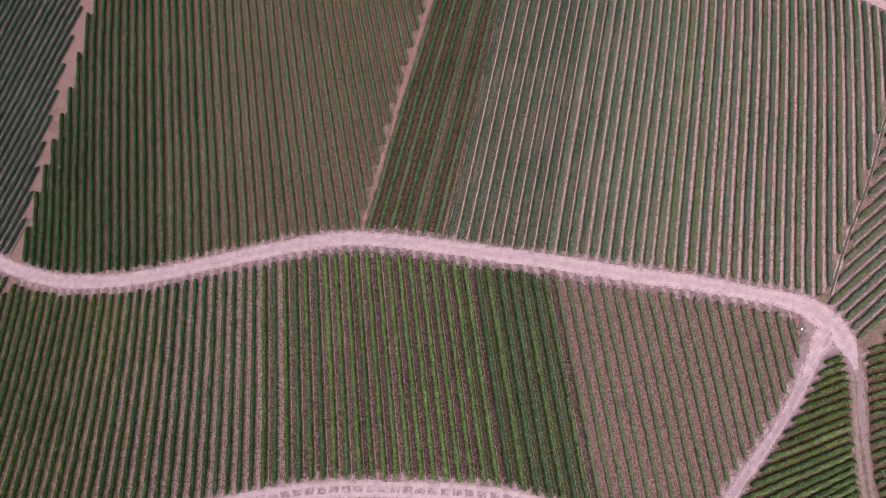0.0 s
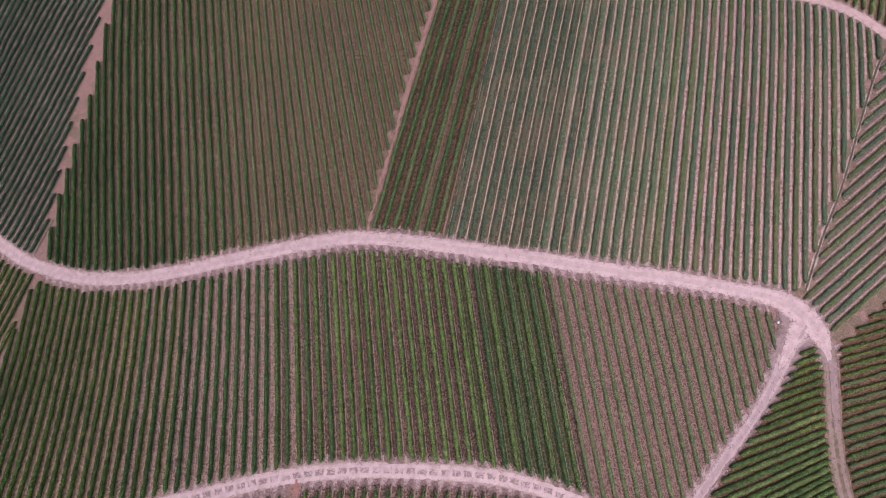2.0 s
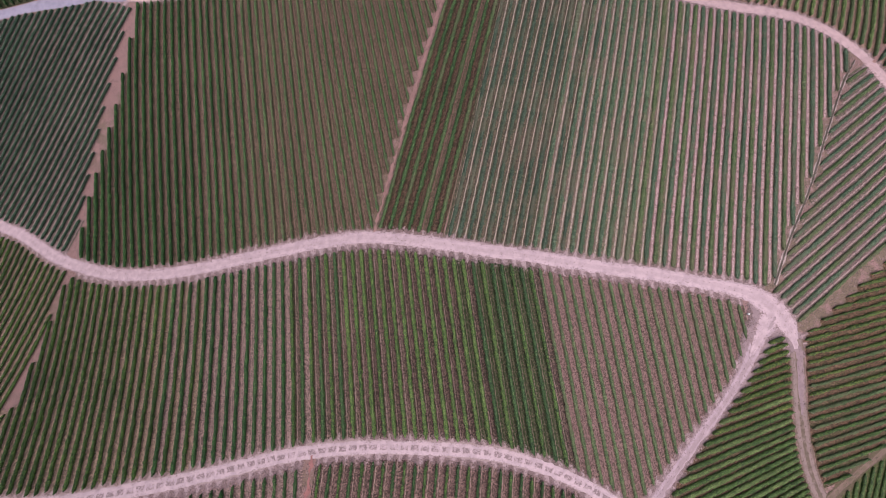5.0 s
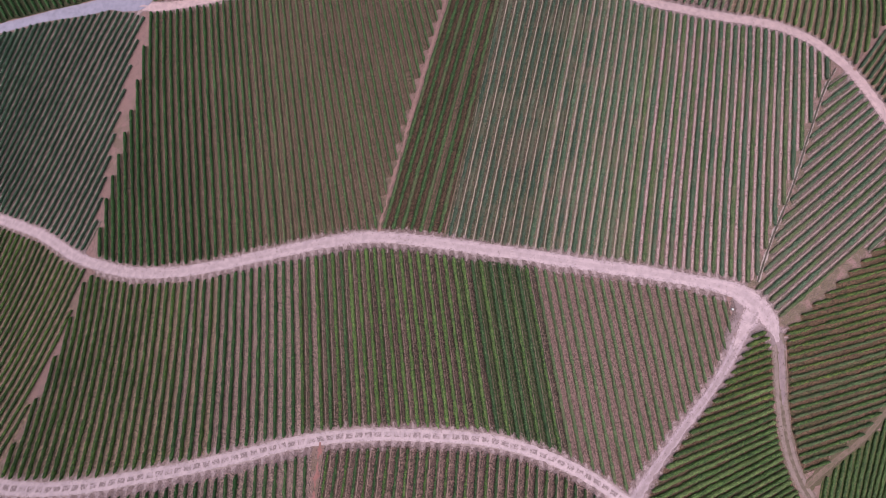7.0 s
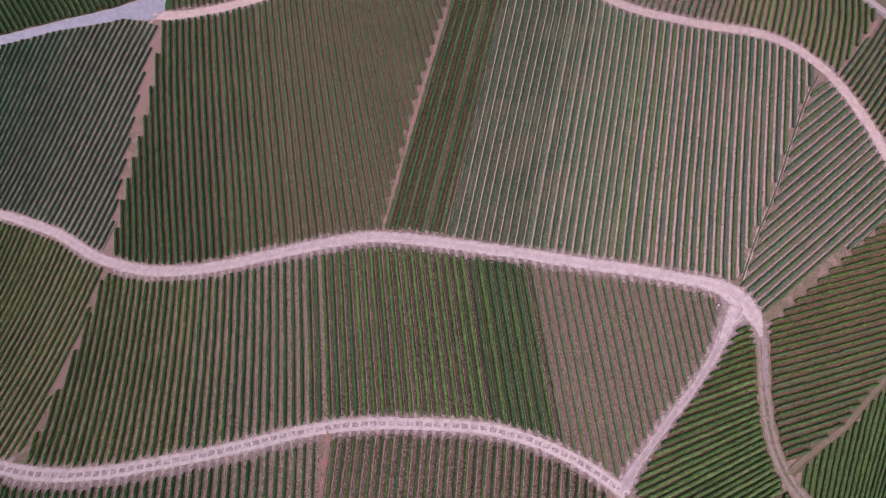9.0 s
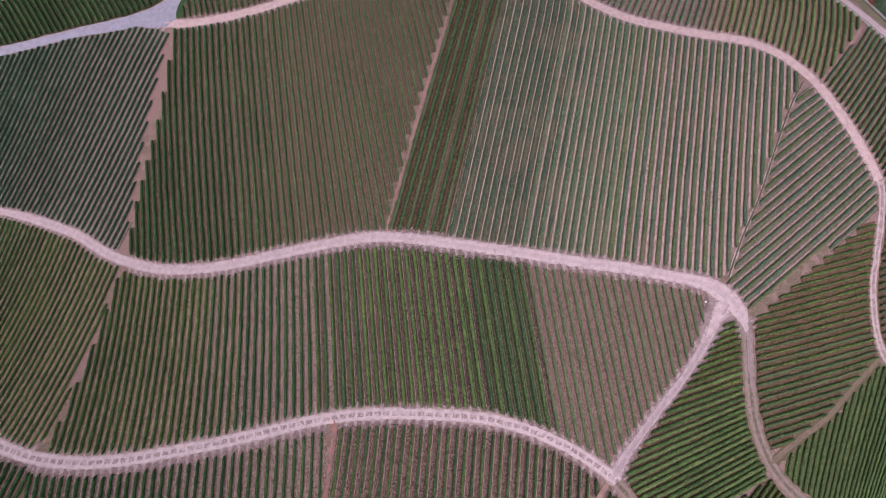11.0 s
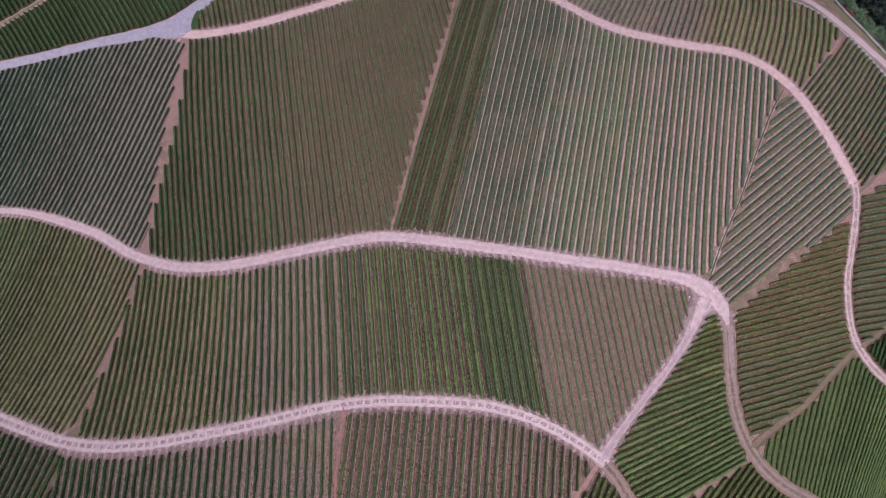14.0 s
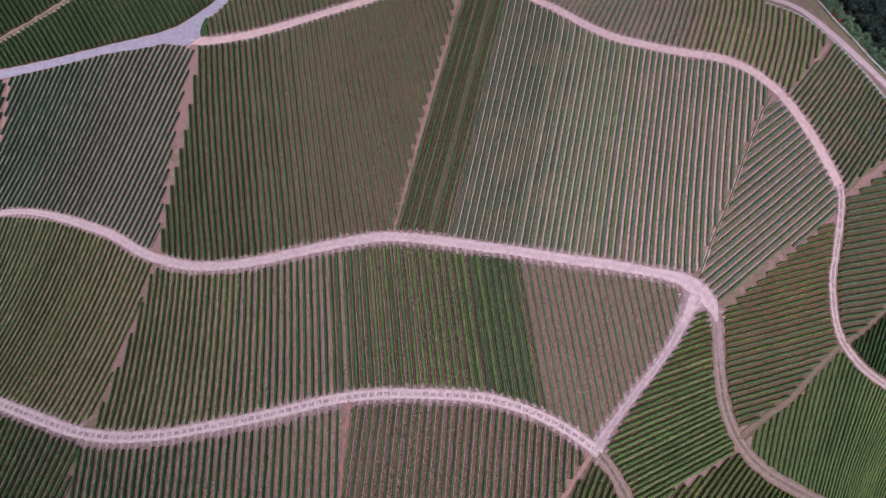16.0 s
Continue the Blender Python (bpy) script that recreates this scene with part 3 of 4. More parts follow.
PLOT['SM'] = ([(-25.6, -40.7), (-12.3, -39.4), (8.6, -40.6), (24.8, -45.4), (37.2, -52.9), (35.5, -55.8), (28.2, -64.4), (25, -68.8), (-26.3, -66.8), (-25.9, -62.5)],
    [(0, (-24.3, -43.4), (-25.6, -62.1), 0.000000), (20, (17.0, -45.0), (15.5, -58.0), 0.000000)])
PLOT['NW'] = ([(-164.3, 11.8), (-138.5, 9.8), (-112.3, 3), (-95, -3.6), (-94.3, 4.1), (-94.3, 26.9), (-93.3, 48.4), (-91, 69.4), (-99.3, 73.4), (-124.4, 73.7), (-156.9, 68), (-166.2, 65.9), (-167, 52), (-168.3, 41.2), (-170.8, 30.4), (-173.4, 19.6), (-174.3, 9)],
    [(0, (-162.5, 64.0), (-181.7, 21.1), 0.000000), (26, (-103.5, 72.1), (-120.2, 28.3), 0.000000), (40, (-93.6, 15.4), (-97.6, 3.4), 0.000000)])
PLOT['NL'] = ([(-184.6, 62.3), (-168, 65.1), (-168.5, 52.1), (-169.8, 41.2), (-172.3, 30.4), (-181, 21.9)],
    [(0, (-162.5, 64.0), (-181.7, 21.1), 0.000000), (26, (-103.5, 72.1), (-120.2, 28.3), 0.000000)])
PLOT['FW'] = ([(-184.6, 62.3), (-170.8, 65.2), (-147.5, 69.3), (-124.4, 73.7), (-100.1, 78.7), (-85, 88.3), (-78.7, 96.3), (-84.5, 105.7), (-132, 101.7), (-143.3, 93.4), (-170.9, 77.8), (-184.6, 69.9)],
    [(0, (-170.0, 75.6), (-164.2, 66.8), 0.000000), (33, (-101.3, 90.6), (-94.2, 80.0), 0.000000)])
PLOT['FN'] = ([(-184.6, 69.9), (-170.9, 77.8), (-157.5, 84.8), (-143.3, 93.4), (-132, 101.7), (-149.5, 106.3), (-183.6, 106.1)],
    [(0, (-170.0, 88.5), (-164.4, 79.8), 0.000000), (10, (-148.9, 92.4), (-142.7, 82.7), 0.000000)])
PLOT['IS'] = ([(-95, 74.2), (-83.8, 73), (-58.7, 77.2), (-34.7, 84.6), (-25.8, 87.7), (-10.9, 95), (-19.9, 107), (-76.2, 108.2), (-78.7, 96.3), (-85, 88.3), (-91.9, 82.9)],
    [(0, (-88.3, 81.7), (-86.2, 75.0), 0.000000), (21, (-47.4, 88.7), (-44.6, 79.6), 0.000000)])
PLOT['NP'] = ([(30.7, 83.9), (46, 71.2), (64.3, 62.6), (84.8, 58), (98.5, 48.9), (102.7, 44.1), (123.8, 65), (131, 71.3), (127.5, 79.5), (113.1, 88.7), (106.3, 96.2), (64.3, 100.5), (28.1, 96.3)],
    [(0, (51.0, 79.9), (45.6, 70.7), 0.000000), (14, (81.8, 83.1), (71.7, 63.5), 0.000000), (34, (119.6, 73.8), (105.0, 48.1), 0.000000)])
PLOT['NE'] = ([(102.9, 43.5), (107.4, 33.4), (111.2, 24.7), (115, 16.3), (117.3, 15), (132.1, 24.7), (149, 33), (146.3, 38.5), (139.5, 50), (134.5, 61.2), (131.1, 70), (125.2, 64.6)],
    [(0, (129.0, 68.6), (106.2, 46.2), 0.000000), (19, (150.2, 51.3), (120.6, 18.0), 0.000000)])
PLOT['EC'] = ([(69.7, -8.7), (80.1, 12.7), (89.7, 33.2), (98.7, 46.3), (107.4, 33.4), (111.2, 24.7), (115, 16.3), (114.3, 9.3), (109, 5.5), (79.9, -16.6), (76.1, -18.6), (72.5, -16.2), (68.5, -12.4)],
    [(0, (93.2, 37.7), (103.0, 43.9), 0.000000), (11, (71.1, -6.4), (108.7, 21.8), 0.000000), (17, (75.6, -18.1), (113.1, 9.9), 0.000000)])
PLOT['EP'] = ([(74.7, -19.8), (79.2, -16.3), (108.3, 5.8), (114.1, 8.6), (113.8, 4.7), (112.2, -3.5), (111.1, -11.7), (112.5, -21.6), (114.9, -29.4), (105.1, -37.2), (97.4, -44), (87.8, -49.1), (80.7, -53.4), (79.2, -52.5), (76.3, -45.2), (74.9, -35.9)],
    [(0, (84.4, -16.6), (109.7, -11.1), 0.000000), (7, (79.1, -29.2), (106.4, -24.2), 0.000000), (19, (80.4, -50.2), (93.7, -48.1), 0.000000)])
PLOT['EE'] = ([(117.1, 13), (131.6, 21.7), (148.1, 29.3), (148.5, -16.2), (132.1, -20.4), (117.9, -29.3), (112.5, -21.6), (111.1, -11.7), (113.8, 4.7), (115, 12.9)],
    [(0, (115.9, 8.7), (129.5, 11.0), 0.000000), (16, (116.1, -21.6), (130.9, -20.3), 0.000000)])
PLOT['SE'] = ([(82.2, -55.3), (89.4, -50.7), (99.2, -45.7), (106.9, -38.8), (116, -31.6), (122.3, -35.5), (131.1, -41.5), (150.8, -51.5), (170.3, -67), (186.5, -111.2), (144.5, -96.2), (114.6, -80.2), (100.4, -71.8), (91.1, -65.8)],
    [(0, (109.0, -38.9), (105.3, -56.3), 0.000000), (10, (129.5, -43.3), (125.8, -60.7), 0.000000)])
PLOT['SB'] = ([(69, -18.5), (73.4, -19.8), (74.6, -26.6), (74.9, -35.9), (76.3, -45.2), (78.9, -52.4), (79.2, -57.9), (61.1, -64.6), (55.9, -68.2), (46.3, -65.7), (42.2, -58.6), (38.6, -54), (46.1, -45), (57, -32.9), (62.1, -26.3), (66, -19.5)],
    [(0, (66.7, -22.4), (72.8, -20.3), 0.000000), (9, (55.5, -39.3), (74.6, -34.1), 0.000000), (17, (43.6, -55.9), (69.9, -47.0), 0.000000)])
PLOT['SS'] = ([(80.1, -58), (91.1, -65.8), (100.4, -71.8), (114.6, -80.2), (144.5, -96.2), (137.5, -101.9), (52, -75.7), (61.1, -65.3)],
    [(0, (65.8, -64.8), (60.3, -69.7), 0.000000), (6, (84.2, -62.9), (76.4, -70.9), 0.000000)])
PLOT['WP'] = ([(-177.5, 8), (-164, 10.6), (-138.2, 8.5), (-112.2, 2.4), (-94.7, -5), (-94.5, -12), (-96.2, -26.9), (-99.2, -47.8), (-102.9, -51.1), (-118.6, -48.8), (-132.6, -46.5), (-147.5, -44.3)],
    [(0, (-156.9, 6.7), (-161.8, -30.8), 0.000000), (30, (-97.3, -8.5), (-106.4, -48.5), 0.000000)])
PLOT['WS'] = ([(-146.9, -45), (-132.1, -47.1), (-118.2, -49.4), (-100.3, -52.5), (-98.9, -56.9), (-97.6, -64.7), (-96.8, -69.4), (-121.4, -70.6)],
    [(0, (-123.6, -51.4), (-121.9, -65.6), 0.000000), (11, (-99.7, -53.7), (-100.7, -64.5), 0.000000)])
PLOT['ET'] = ([(118, -30.3), (132.1, -20.8), (148.5, -16.2), (164.8, -57), (150.8, -51.5), (131.1, -41.5), (122.3, -35.5)],
    [(0, (124.7, -28.9), (122.7, -37.5), 0.000000), (10, (143.2, -33.2), (141.2, -41.8), 0.000000)])
PLOT['FK'] = ([(37.1, -55.9), (41.2, -59.1), (45.4, -65.3), (48.3, -71.2), (27.2, -69), (28.9, -64.8)],
    [(0, (36.2, -63.1), (38.8, -58.0), 0.000000), (10, (21.1, -55.4), (23.7, -50.3), 0.000000)])

def smooth_line(points, step=1.0):
    """A soft curve through the points, at even steps."""
    p = np.array(points, float)
    p = np.vstack([2 * p[0] - p[1], p, 2 * p[-1] - p[-2]])
    out = []
    for a, b, c, d in zip(p, p[1:], p[2:], p[3:]):
        s = np.linspace(0, 1, 24, endpoint=False)[:, None]
        out.append(0.5 * (2 * b + (c - a) * s + (2 * a - 5 * b + 4 * c - d) * s**2 + (3 * b - a - 3 * c + d) * s**3))
    q = np.vstack(out + [p[-2:-1]])
    run = np.concatenate([[0], np.cumsum(np.linalg.norm(np.diff(q, axis=0), axis=1))])
    at = np.arange(0, run[-1], step)
    return np.stack([np.interp(at, run, q[:, 0]), np.interp(at, run, q[:, 1])], -1)


def wobble(n, scale, amount):
    """Smooth random values."""
    k = max(2, int(n / scale) + 2)
    return amount * np.interp(np.linspace(0, k - 1, n), np.arange(k), np.random.rand(k) * 2 - 1)


LINES = {}


def ribbon(key, name, half, lift, material, label, category="track", rough=0.25, widths=None, blocks=True, grow=0.0):
    """A strip of track laid over the land."""
    line = smooth_line(TRACK[key], 0.5)
    n = len(line)
    d = np.gradient(line, axis=0)
    d /= np.linalg.norm(d, axis=1)[:, None]
    side = np.stack([d[:, 1], -d[:, 0]], -1)
    half = np.full(n, half) if widths is None else np.interp(np.linspace(0, 1, n), np.linspace(0, 1, len(widths)), widths)
    if blocks:
        LINES[key] = (line, half)
    half = half + grow
    base = float(np.median(half))
    left, right = (half + wobble(n, 1.3, 0.9 * rough) + wobble(n, 4, 0.5 * rough) + wobble(n, 16, 0.7 * rough) for _ in range(2))
    cols = np.linspace(-1, 1, 9)
    u = np.where(cols[None] < 0, cols[None] * left[:, None], cols[None] * right[:, None])
    xy = line[:, None] + side[:, None] * u[..., None]
    z = land(xy[..., 0], xy[..., 1]) + lift + 0.05 + 0.03 * np.cos(u * 2.2)
    z[:, 0] -= 0.03
    z[:, -1] -= 0.03
    v = np.repeat(0.5 * np.arange(n)[:, None], 9, 1)
    me = mesh_of(name, np.dstack([xy, z]).reshape(-1, 3), grid_quads(n, 9)[:, ::-1], [material], np.stack([u * (base / half)[:, None], v], -1).reshape(-1, 2), True)
    return tagged(new(name, me), label, category, kind="structure")


ribbon("main", "track_1", 1.55, 0.105, M_SAND, "pale sandy field track winding between vineyard plots", widths=[1.15] * 9 + [1.25, 1.35, 1.45] + [1.5] * 48 + [1.6, 1.9, 2.4, 2.3, 1.8, 0.6])
ribbon("lower", "track_2", 1.35, 0.08, M_BARS, "pale sandy track with two wheel ruts and weedy middle")
ribbon("lower2", "track_9", 1.35, 0.062, M_GRASSY, "worn grassy track below the fork")
ribbon("link", "track_3", 1.3, 0.065, M_LOOSE, "narrow sandy track with wheel ruts beside vines", rough=0.4, widths=[2.2, 1.5, 1.05, 1.0, 1.05, 1.05, 1.1, 1.6])
ribbon("link", "verge_1", 2.1, 0.03, M_LILAC, "loose lilac earth along the narrow sandy track", "verge", 0.6, [4.6, 3.6, 2.2, 1.7, 1.7, 1.6, 1.7, 1.8], False)
TRACK['forkpad'] = [(65.6, -11.4), (66.4, -14.0), (65.8, -17.0), (64.4, -20.0)]
TRACK['pour'] = [(69.6, -14.0), (67.4, -17.2), (65.4, -20.4), (63.6, -23.6)]
ribbon("pour", "sand_fan", 1.6, 0.085, M_SAND, "pale sand spilling into the narrow track", "sand", 0.5, [2.6, 2.0, 1.2, 0.5], False)
TRACK['tail'] = [(73.8, -18.6), (74.5, -22.0), (74.7, -26.0), (74.8, -31.0), (75.2, -36.0)]
ribbon("tail", "sand_trail", 1.4, 0.098, M_LILAC, "loose mauve sand trailing along the grassy track", "sand", 0.4, [1.9, 1.6, 1.4, 1.1, 0.6], False)
ribbon("forkpad", "verge_2", 2.3, 0.02, M_LILAC, "loose lilac earth at the fork of the tracks", "verge", 0.6, None, False)
ribbon("grass", "track_4", 1.6, 0.095, M_GRASSY, "worn grassy track with two wheel ruts")
ribbon("pale", "track_5", 1.6, 0.075, M_SALMON, "pale pinkish sandy track round the upper plots")
ribbon("pale2", "track_6", 1.2, 0.1, M_RUTS, "sandy track with a weedy middle between vines")
ribbon("road", "road", 2.3, 0.15, M_ROAD, "grey concrete farm road past the vineyard", "road", 0.06, [1.7, 1.7, 1.6, 1.6, 1.6, 2.2, 2.7, 2.3, 2.1])
ribbon("apron", "road_apron", 2.4, 0.118, M_ROAD, "concrete apron where road and sandy track meet", "road", 0.1, [1.2, 2.2, 2.6, 2.0, 1.2])
ribbon("thin", "track_7", 0.85, 0.06, M_GRASSY, "narrow worn track between far vine plots")
ribbon("ne", "track_8", 2.2, 0.07, M_SAND, "pale gravel track along a white railing")

# lanes of bare earth and grass between the plots
ribbon("lane", "lane_1", 0.35, 0.05, M_LANE, "narrow lane of bare rosy earth between plots", "lane", 0.4)
ribbon("lowlane", "lane_2", 0.5, 0.06, M_RUST, "lane of bare reddish earth between vine plots", "lane", 0.5)
ribbon("ditch", "lane_3", 0.38, 0.052, M_STONY, "shallow grassy ditch with pale stony edges", "ditch")
ribbon("sestrip", "lane_4", 1.0, 0.085, M_VERGE, "broad strip of dry grass between plots", "lane", 0.5, None, True, 0.6)
ribbon("eastrip", "lane_5", 0.6, 0.075, M_VERGE, "strip of dry grass beside vines", "lane", 0.4, None, True, 0.4)
ribbon("nestrip", "lane_6", 0.4, 0.05, M_LANE, "narrow bare strip between vine plots", "lane")
LINES["wedge"] = (smooth_line(TRACK["wedge"], 0.5), np.array([0.35]))
ribbon("nestrip2", "lane_7", 0.5, 0.05, M_VERGE, "strip of dry earth beside the sandy track", "lane", 0.3)
ribbon("forklane", "lane_9", 0.7, 0.05, M_LANE, "bare reddish strip below the fork of two tracks", "lane")
ribbon("wlane", "lane_10", 0.6, 0.05, M_LANE, "bare strip between dense vine plots", "lane")
ribbon("tip", "turf_strip", 1.0, 0.17, M_TURF, "strip of green turf at the road fork", "turf", 0.2)
ribbon("gravel", "gravel_strip", 0.75, 0.058, M_GRAVEL, "pale grey gravel along the ends of vine rows", "gravel", 0.4)
ribbon("neverge", "grass_verge", 2.0, 0.05, M_OLIVE, "olive grass verge beside a white railing", "verge", 0.3)

# no vines where the white box stands
BOX = (63.6, -14.2)
LINES["box"] = (np.array([BOX]), np.array([0.05]))

# ---- vines ----
def inside(poly, x, y):
    """Which of the points lie in the outline."""
    p = np.array(poly)
    hit = np.zeros(len(x), bool)
    for (ax, ay), (bx, by) in zip(p, np.roll(p, -1, axis=0)):
        cross = (ay > y) != (by > y)
        hit ^= cross & (x < (bx - ax) * (y - ay) / (by - ay + 1e-12) + ax)
    return hit


class Row:
    """One row of vines: it starts at p, runs along d, and may bow a little between its ends A and B."""

    def __init__(self, k, p, d, length=0.0, bow=0.0, A=0.0, B=0.0):
        self.k, self.p, self.d, self.length, self.bow, self.A, self.B = k, p, d, length, bow, A, B
        self.side = np.array([-d[1], d[0]])

    def at(self, s, out=0.0):
        s = np.asarray(s, float)
        bent = np.clip(s, self.A - 15, self.B + 15)
        return self.p + self.d * s[..., None] + self.side * (self.bow * (bent - self.A) * (bent - self.B) + out)[..., None]

    def cut(self, a, b):
        """The stretch from a to b as a row of its own."""
        return Row(self.k, self.p + self.d * a, self.d, b - a, self.bow, self.A - a, self.B - a)

    def moved(self, k, step):
        return Row(k, self.p + step, self.d, self.length, self.bow, self.A, self.B)


def row_lines(plot):
    """Row k, for any k, between and beyond the plot's row lines."""
    _, guides = PLOT[plot]

    def line(k):
        first, last = guides[0][0], guides[-1][0]
        if k < first or k > last:  # beyond the outer lines rows run on side by side
            a, b = (first, first + 1) if k < first else (last - 1, last)
            ra, rb = line(a), line(b)
            near, n = (ra, k - a) if k < first else (rb, k - b)
            return near.moved(k, (rb.p - ra.p) * n)
        i = 0
        while i < len(guides) - 2 and k > guides[i + 1][0]:
            i += 1
        (ka, a0, a1, ca), (kb, b0, b1, cb) = guides[i], guides[i + 1]
        f = (k - ka) / (kb - ka)
        p, q = (1 - f) * np.array(a0) + f * np.array(b0), (1 - f) * np.array(a1) + f * np.array(b1)
        n = np.linalg.norm(q - p)
        return Row(k, (p + q) / 2, (q - p) / n, 0.0, (1 - f) * ca + f * cb, -n / 2, n / 2)
    return line


LANES = ("lane", "lowlane", "ditch", "nestrip", "wedge", "gravel", "wlane", "forklane", "tip", "sestrip", "eastrip", "nestrip2")


def clear_of_tracks(x, y, margin):
    ok = np.ones(len(x), bool)
    for key, (line, half) in LINES.items():
        near_by = 0.1 if key in LANES else margin.get(key, margin[""])
        lo, hi = line.min(0) - 8, line.max(0) + 8
        near = (x > lo[0]) & (x < hi[0]) & (y > lo[1]) & (y < hi[1])
        if near.any():
            d = np.hypot(x[near, None] - line[None, :, 0], y[near, None] - line[None, :, 1]) - half[None]
            ok[near] &= d.min(1) > near_by
    return ok


def plan_rows(plot, margin):
    """The rows of a plot, cut off at its outline and at the tracks."""
    outline = PLOT[plot][0]
    line, rows = row_lines(plot), []
    s = np.arange(-170, 170, 0.4)
    for k in range(-90, 140):
        row = line(k)
        x, y = row.at(s).T
        ok = inside(outline, x, y)
        if not ok.any():
            continue
        ok[ok] &= clear_of_tracks(x[ok], y[ok], {key: m + 0.3 * random.random() for key, m in margin.items()})
        at = np.flatnonzero(ok)
        if len(at) < 6:
            continue
        runs = np.split(at, np.flatnonzero(np.diff(at) > 3) + 1)
        r = max(runs, key=len)
        a, b = s[r[0]], s[r[-1]]
        if b - a > 2.5:
            rows.append(row.cut(a, b))
    return rows


def vine_arrays(row, width=0.30, top=1.8, leaves=30, gap=0.0, facing=0.25, skirt=0.30, crest=0):
    """Foliage wall of one row and its trunks: vertices and quads, in the world's axes."""
    d, side, length = row.d, row.side, row.length
    n = max(4, int(length / 0.42))
    s = np.linspace(0, length, n)
    thin = 1 - gap * np.clip(wobble(n, 6, 1.0) + wobble(n, 2, 0.6), 0, 1)
    mid = wobble(n, 5, 0.05) + wobble(n, 1.5, 0.05)
    w = (width + wobble(n, 1.0, 0.08) + wobble(n, 5, 0.05)) * thin
    h = (top + wobble(n, 1.5, 0.10) + wobble(n, 7, 0.10)) * (0.6 + 0.4 * thin)
    w[[0, -1]] = 0.04  # the row closes to a blunt end
    w[[1, -2]] *= 0.8
    h[[0, -1]] *= 0.85
    low = skirt / 0.30
    prof = np.array([(-1.1 + 0.65 * low, skirt), (-1.0, 0.3 + 0.25 * low), (-0.75, 0.93), (0.1, 1.0), (0.8, 0.92), (1.0, 0.3 + 0.25 * low), (1.1 - 0.65 * low, skirt)])
    jit = 1 + 0.7 * (np.random.rand(n, 7) - 0.5)
    o = mid[:, None] + w[:, None] * prof[None, :, 0] * jit
    z = h[:, None] * prof[None, :, 1] * (1 + 0.08 * (np.random.rand(n, 7) - 0.5))
    xy = row.at(s)
    P = np.empty((n, 7, 3))
    P[..., :2] = xy[:, None] + side * o[..., None]
    P[..., 2] = land(P[..., 0], P[..., 1]) + z
    verts, quads = [P.reshape(-1, 3)], [grid_quads(n, 7)[:, ::-1]]
    base = n * 7
    # leaf clumps that stand off the wall
    m = int(length * leaves)
    ls = np.random.rand(m) * length
    lw, lh = np.interp(ls, s, w), np.interp(ls, s, h)
    keep = np.random.rand(m) < np.interp(ls, s, np.clip(thin + 0.15, 0, 1))
    ang = np.random.rand(m) * math.pi
    out = lw * np.cos(ang) * (0.8 + 0.5 * np.random.rand(m)) + np.interp(ls, s, mid)
    up = lh * (0.40 + 0.60 * np.sin(ang) ** 0.7) + 0.22 * (np.random.rand(m) - 0.3)
    c = np.empty((m, 3))
    c[:, :2] = row.at(ls, out)
    c[:, 2] = land(c[:, 0], c[:, 1]) + up
    nrm = np.empty((m, 3))
    nrm[:, :2] = side * np.cos(ang)[:, None]
    nrm[:, 2] = np.sin(ang) + facing
    nrm += 0.9 * (np.random.rand(m, 3) - 0.5)
    t = np.cross(nrm, np.random.randn(m, 3))
    t /= np.linalg.norm(t, axis=1)[:, None]
    b = np.cross(nrm, t)
    b /= np.linalg.norm(b, axis=1)[:, None]
    size = (0.09 + 0.13 * np.random.rand(m))[:, None]
    c, t, b = c[keep], (t * size)[keep], (b * size * 0.9)[keep]
    verts.append(np.stack([c - t, c - b * 0.7, c + t, c + b * 1.1], 1).reshape(-1, 3))
    quads.append(base + np.arange(len(c) * 4).reshape(-1, 4))
    base += len(c) * 4
    # shoots along the top wire, coloured paler to paint light on the row tops
    m = int(length * crest)
    ls = np.sort(np.random.rand(m)) * length
    c = np.empty((m, 3))
    c[:, :2] = row.at(ls, np.interp(ls, s, mid) + 0.22 * (np.random.rand(m) - 0.5))
    c[:, 2] = land(c[:, 0], c[:, 1]) + np.interp(ls, s, h) * (0.96 + 0.13 * np.random.rand(m))
    t, b = np.random.randn(m, 3) * (1, 1, 0.35), np.random.randn(m, 3) * (1, 1, 0.35)
    t *= (0.06 + 0.09 * np.random.rand(m, 1)) / np.linalg.norm(t, axis=1)[:, None]
    b *= (0.06 + 0.09 * np.random.rand(m, 1)) / np.linalg.norm(b, axis=1)[:, None]
    verts.append(np.stack([c - t, c - b, c + t, c + b], 1).reshape(-1, 3))
    quads.append(base + np.arange(m * 4).reshape(-1, 4))
    lit_top = np.zeros(sum(len(a) for a in quads), int)
    lit_top[len(lit_top) - m:] = 1
    # trunks
    k = max(2, int(length / 1.25))
    ts = (np.arange(k) + 0.5) * length / k + 0.2 * (np.random.rand(k) - 0.5)
    foot = row.at(ts, 0.1 * (np.random.rand(k) - 0.5))
    r = 0.035
    ring = np.array([(1, 0), (0, 1), (-1, 0), (0, -1)]) * r
    tv = np.empty((k, 8, 3))
    tv[:, :4, :2] = foot[:, None] + ring
    tv[:, 4:, :2] = foot[:, None] + ring * 0.7 + 0.1 * (np.random.rand(k, 1, 2) - 0.5)
    g = land(foot[:, 0], foot[:, 1])
    tv[:, :4, 2], tv[:, 4:, 2] = (g - 0.1)[:, None], (g + 0.42 * top)[:, None]
    q = np.array([(0, 1, 5, 4), (1, 2, 6, 5), (2, 3, 7, 6), (3, 0, 4, 7)])
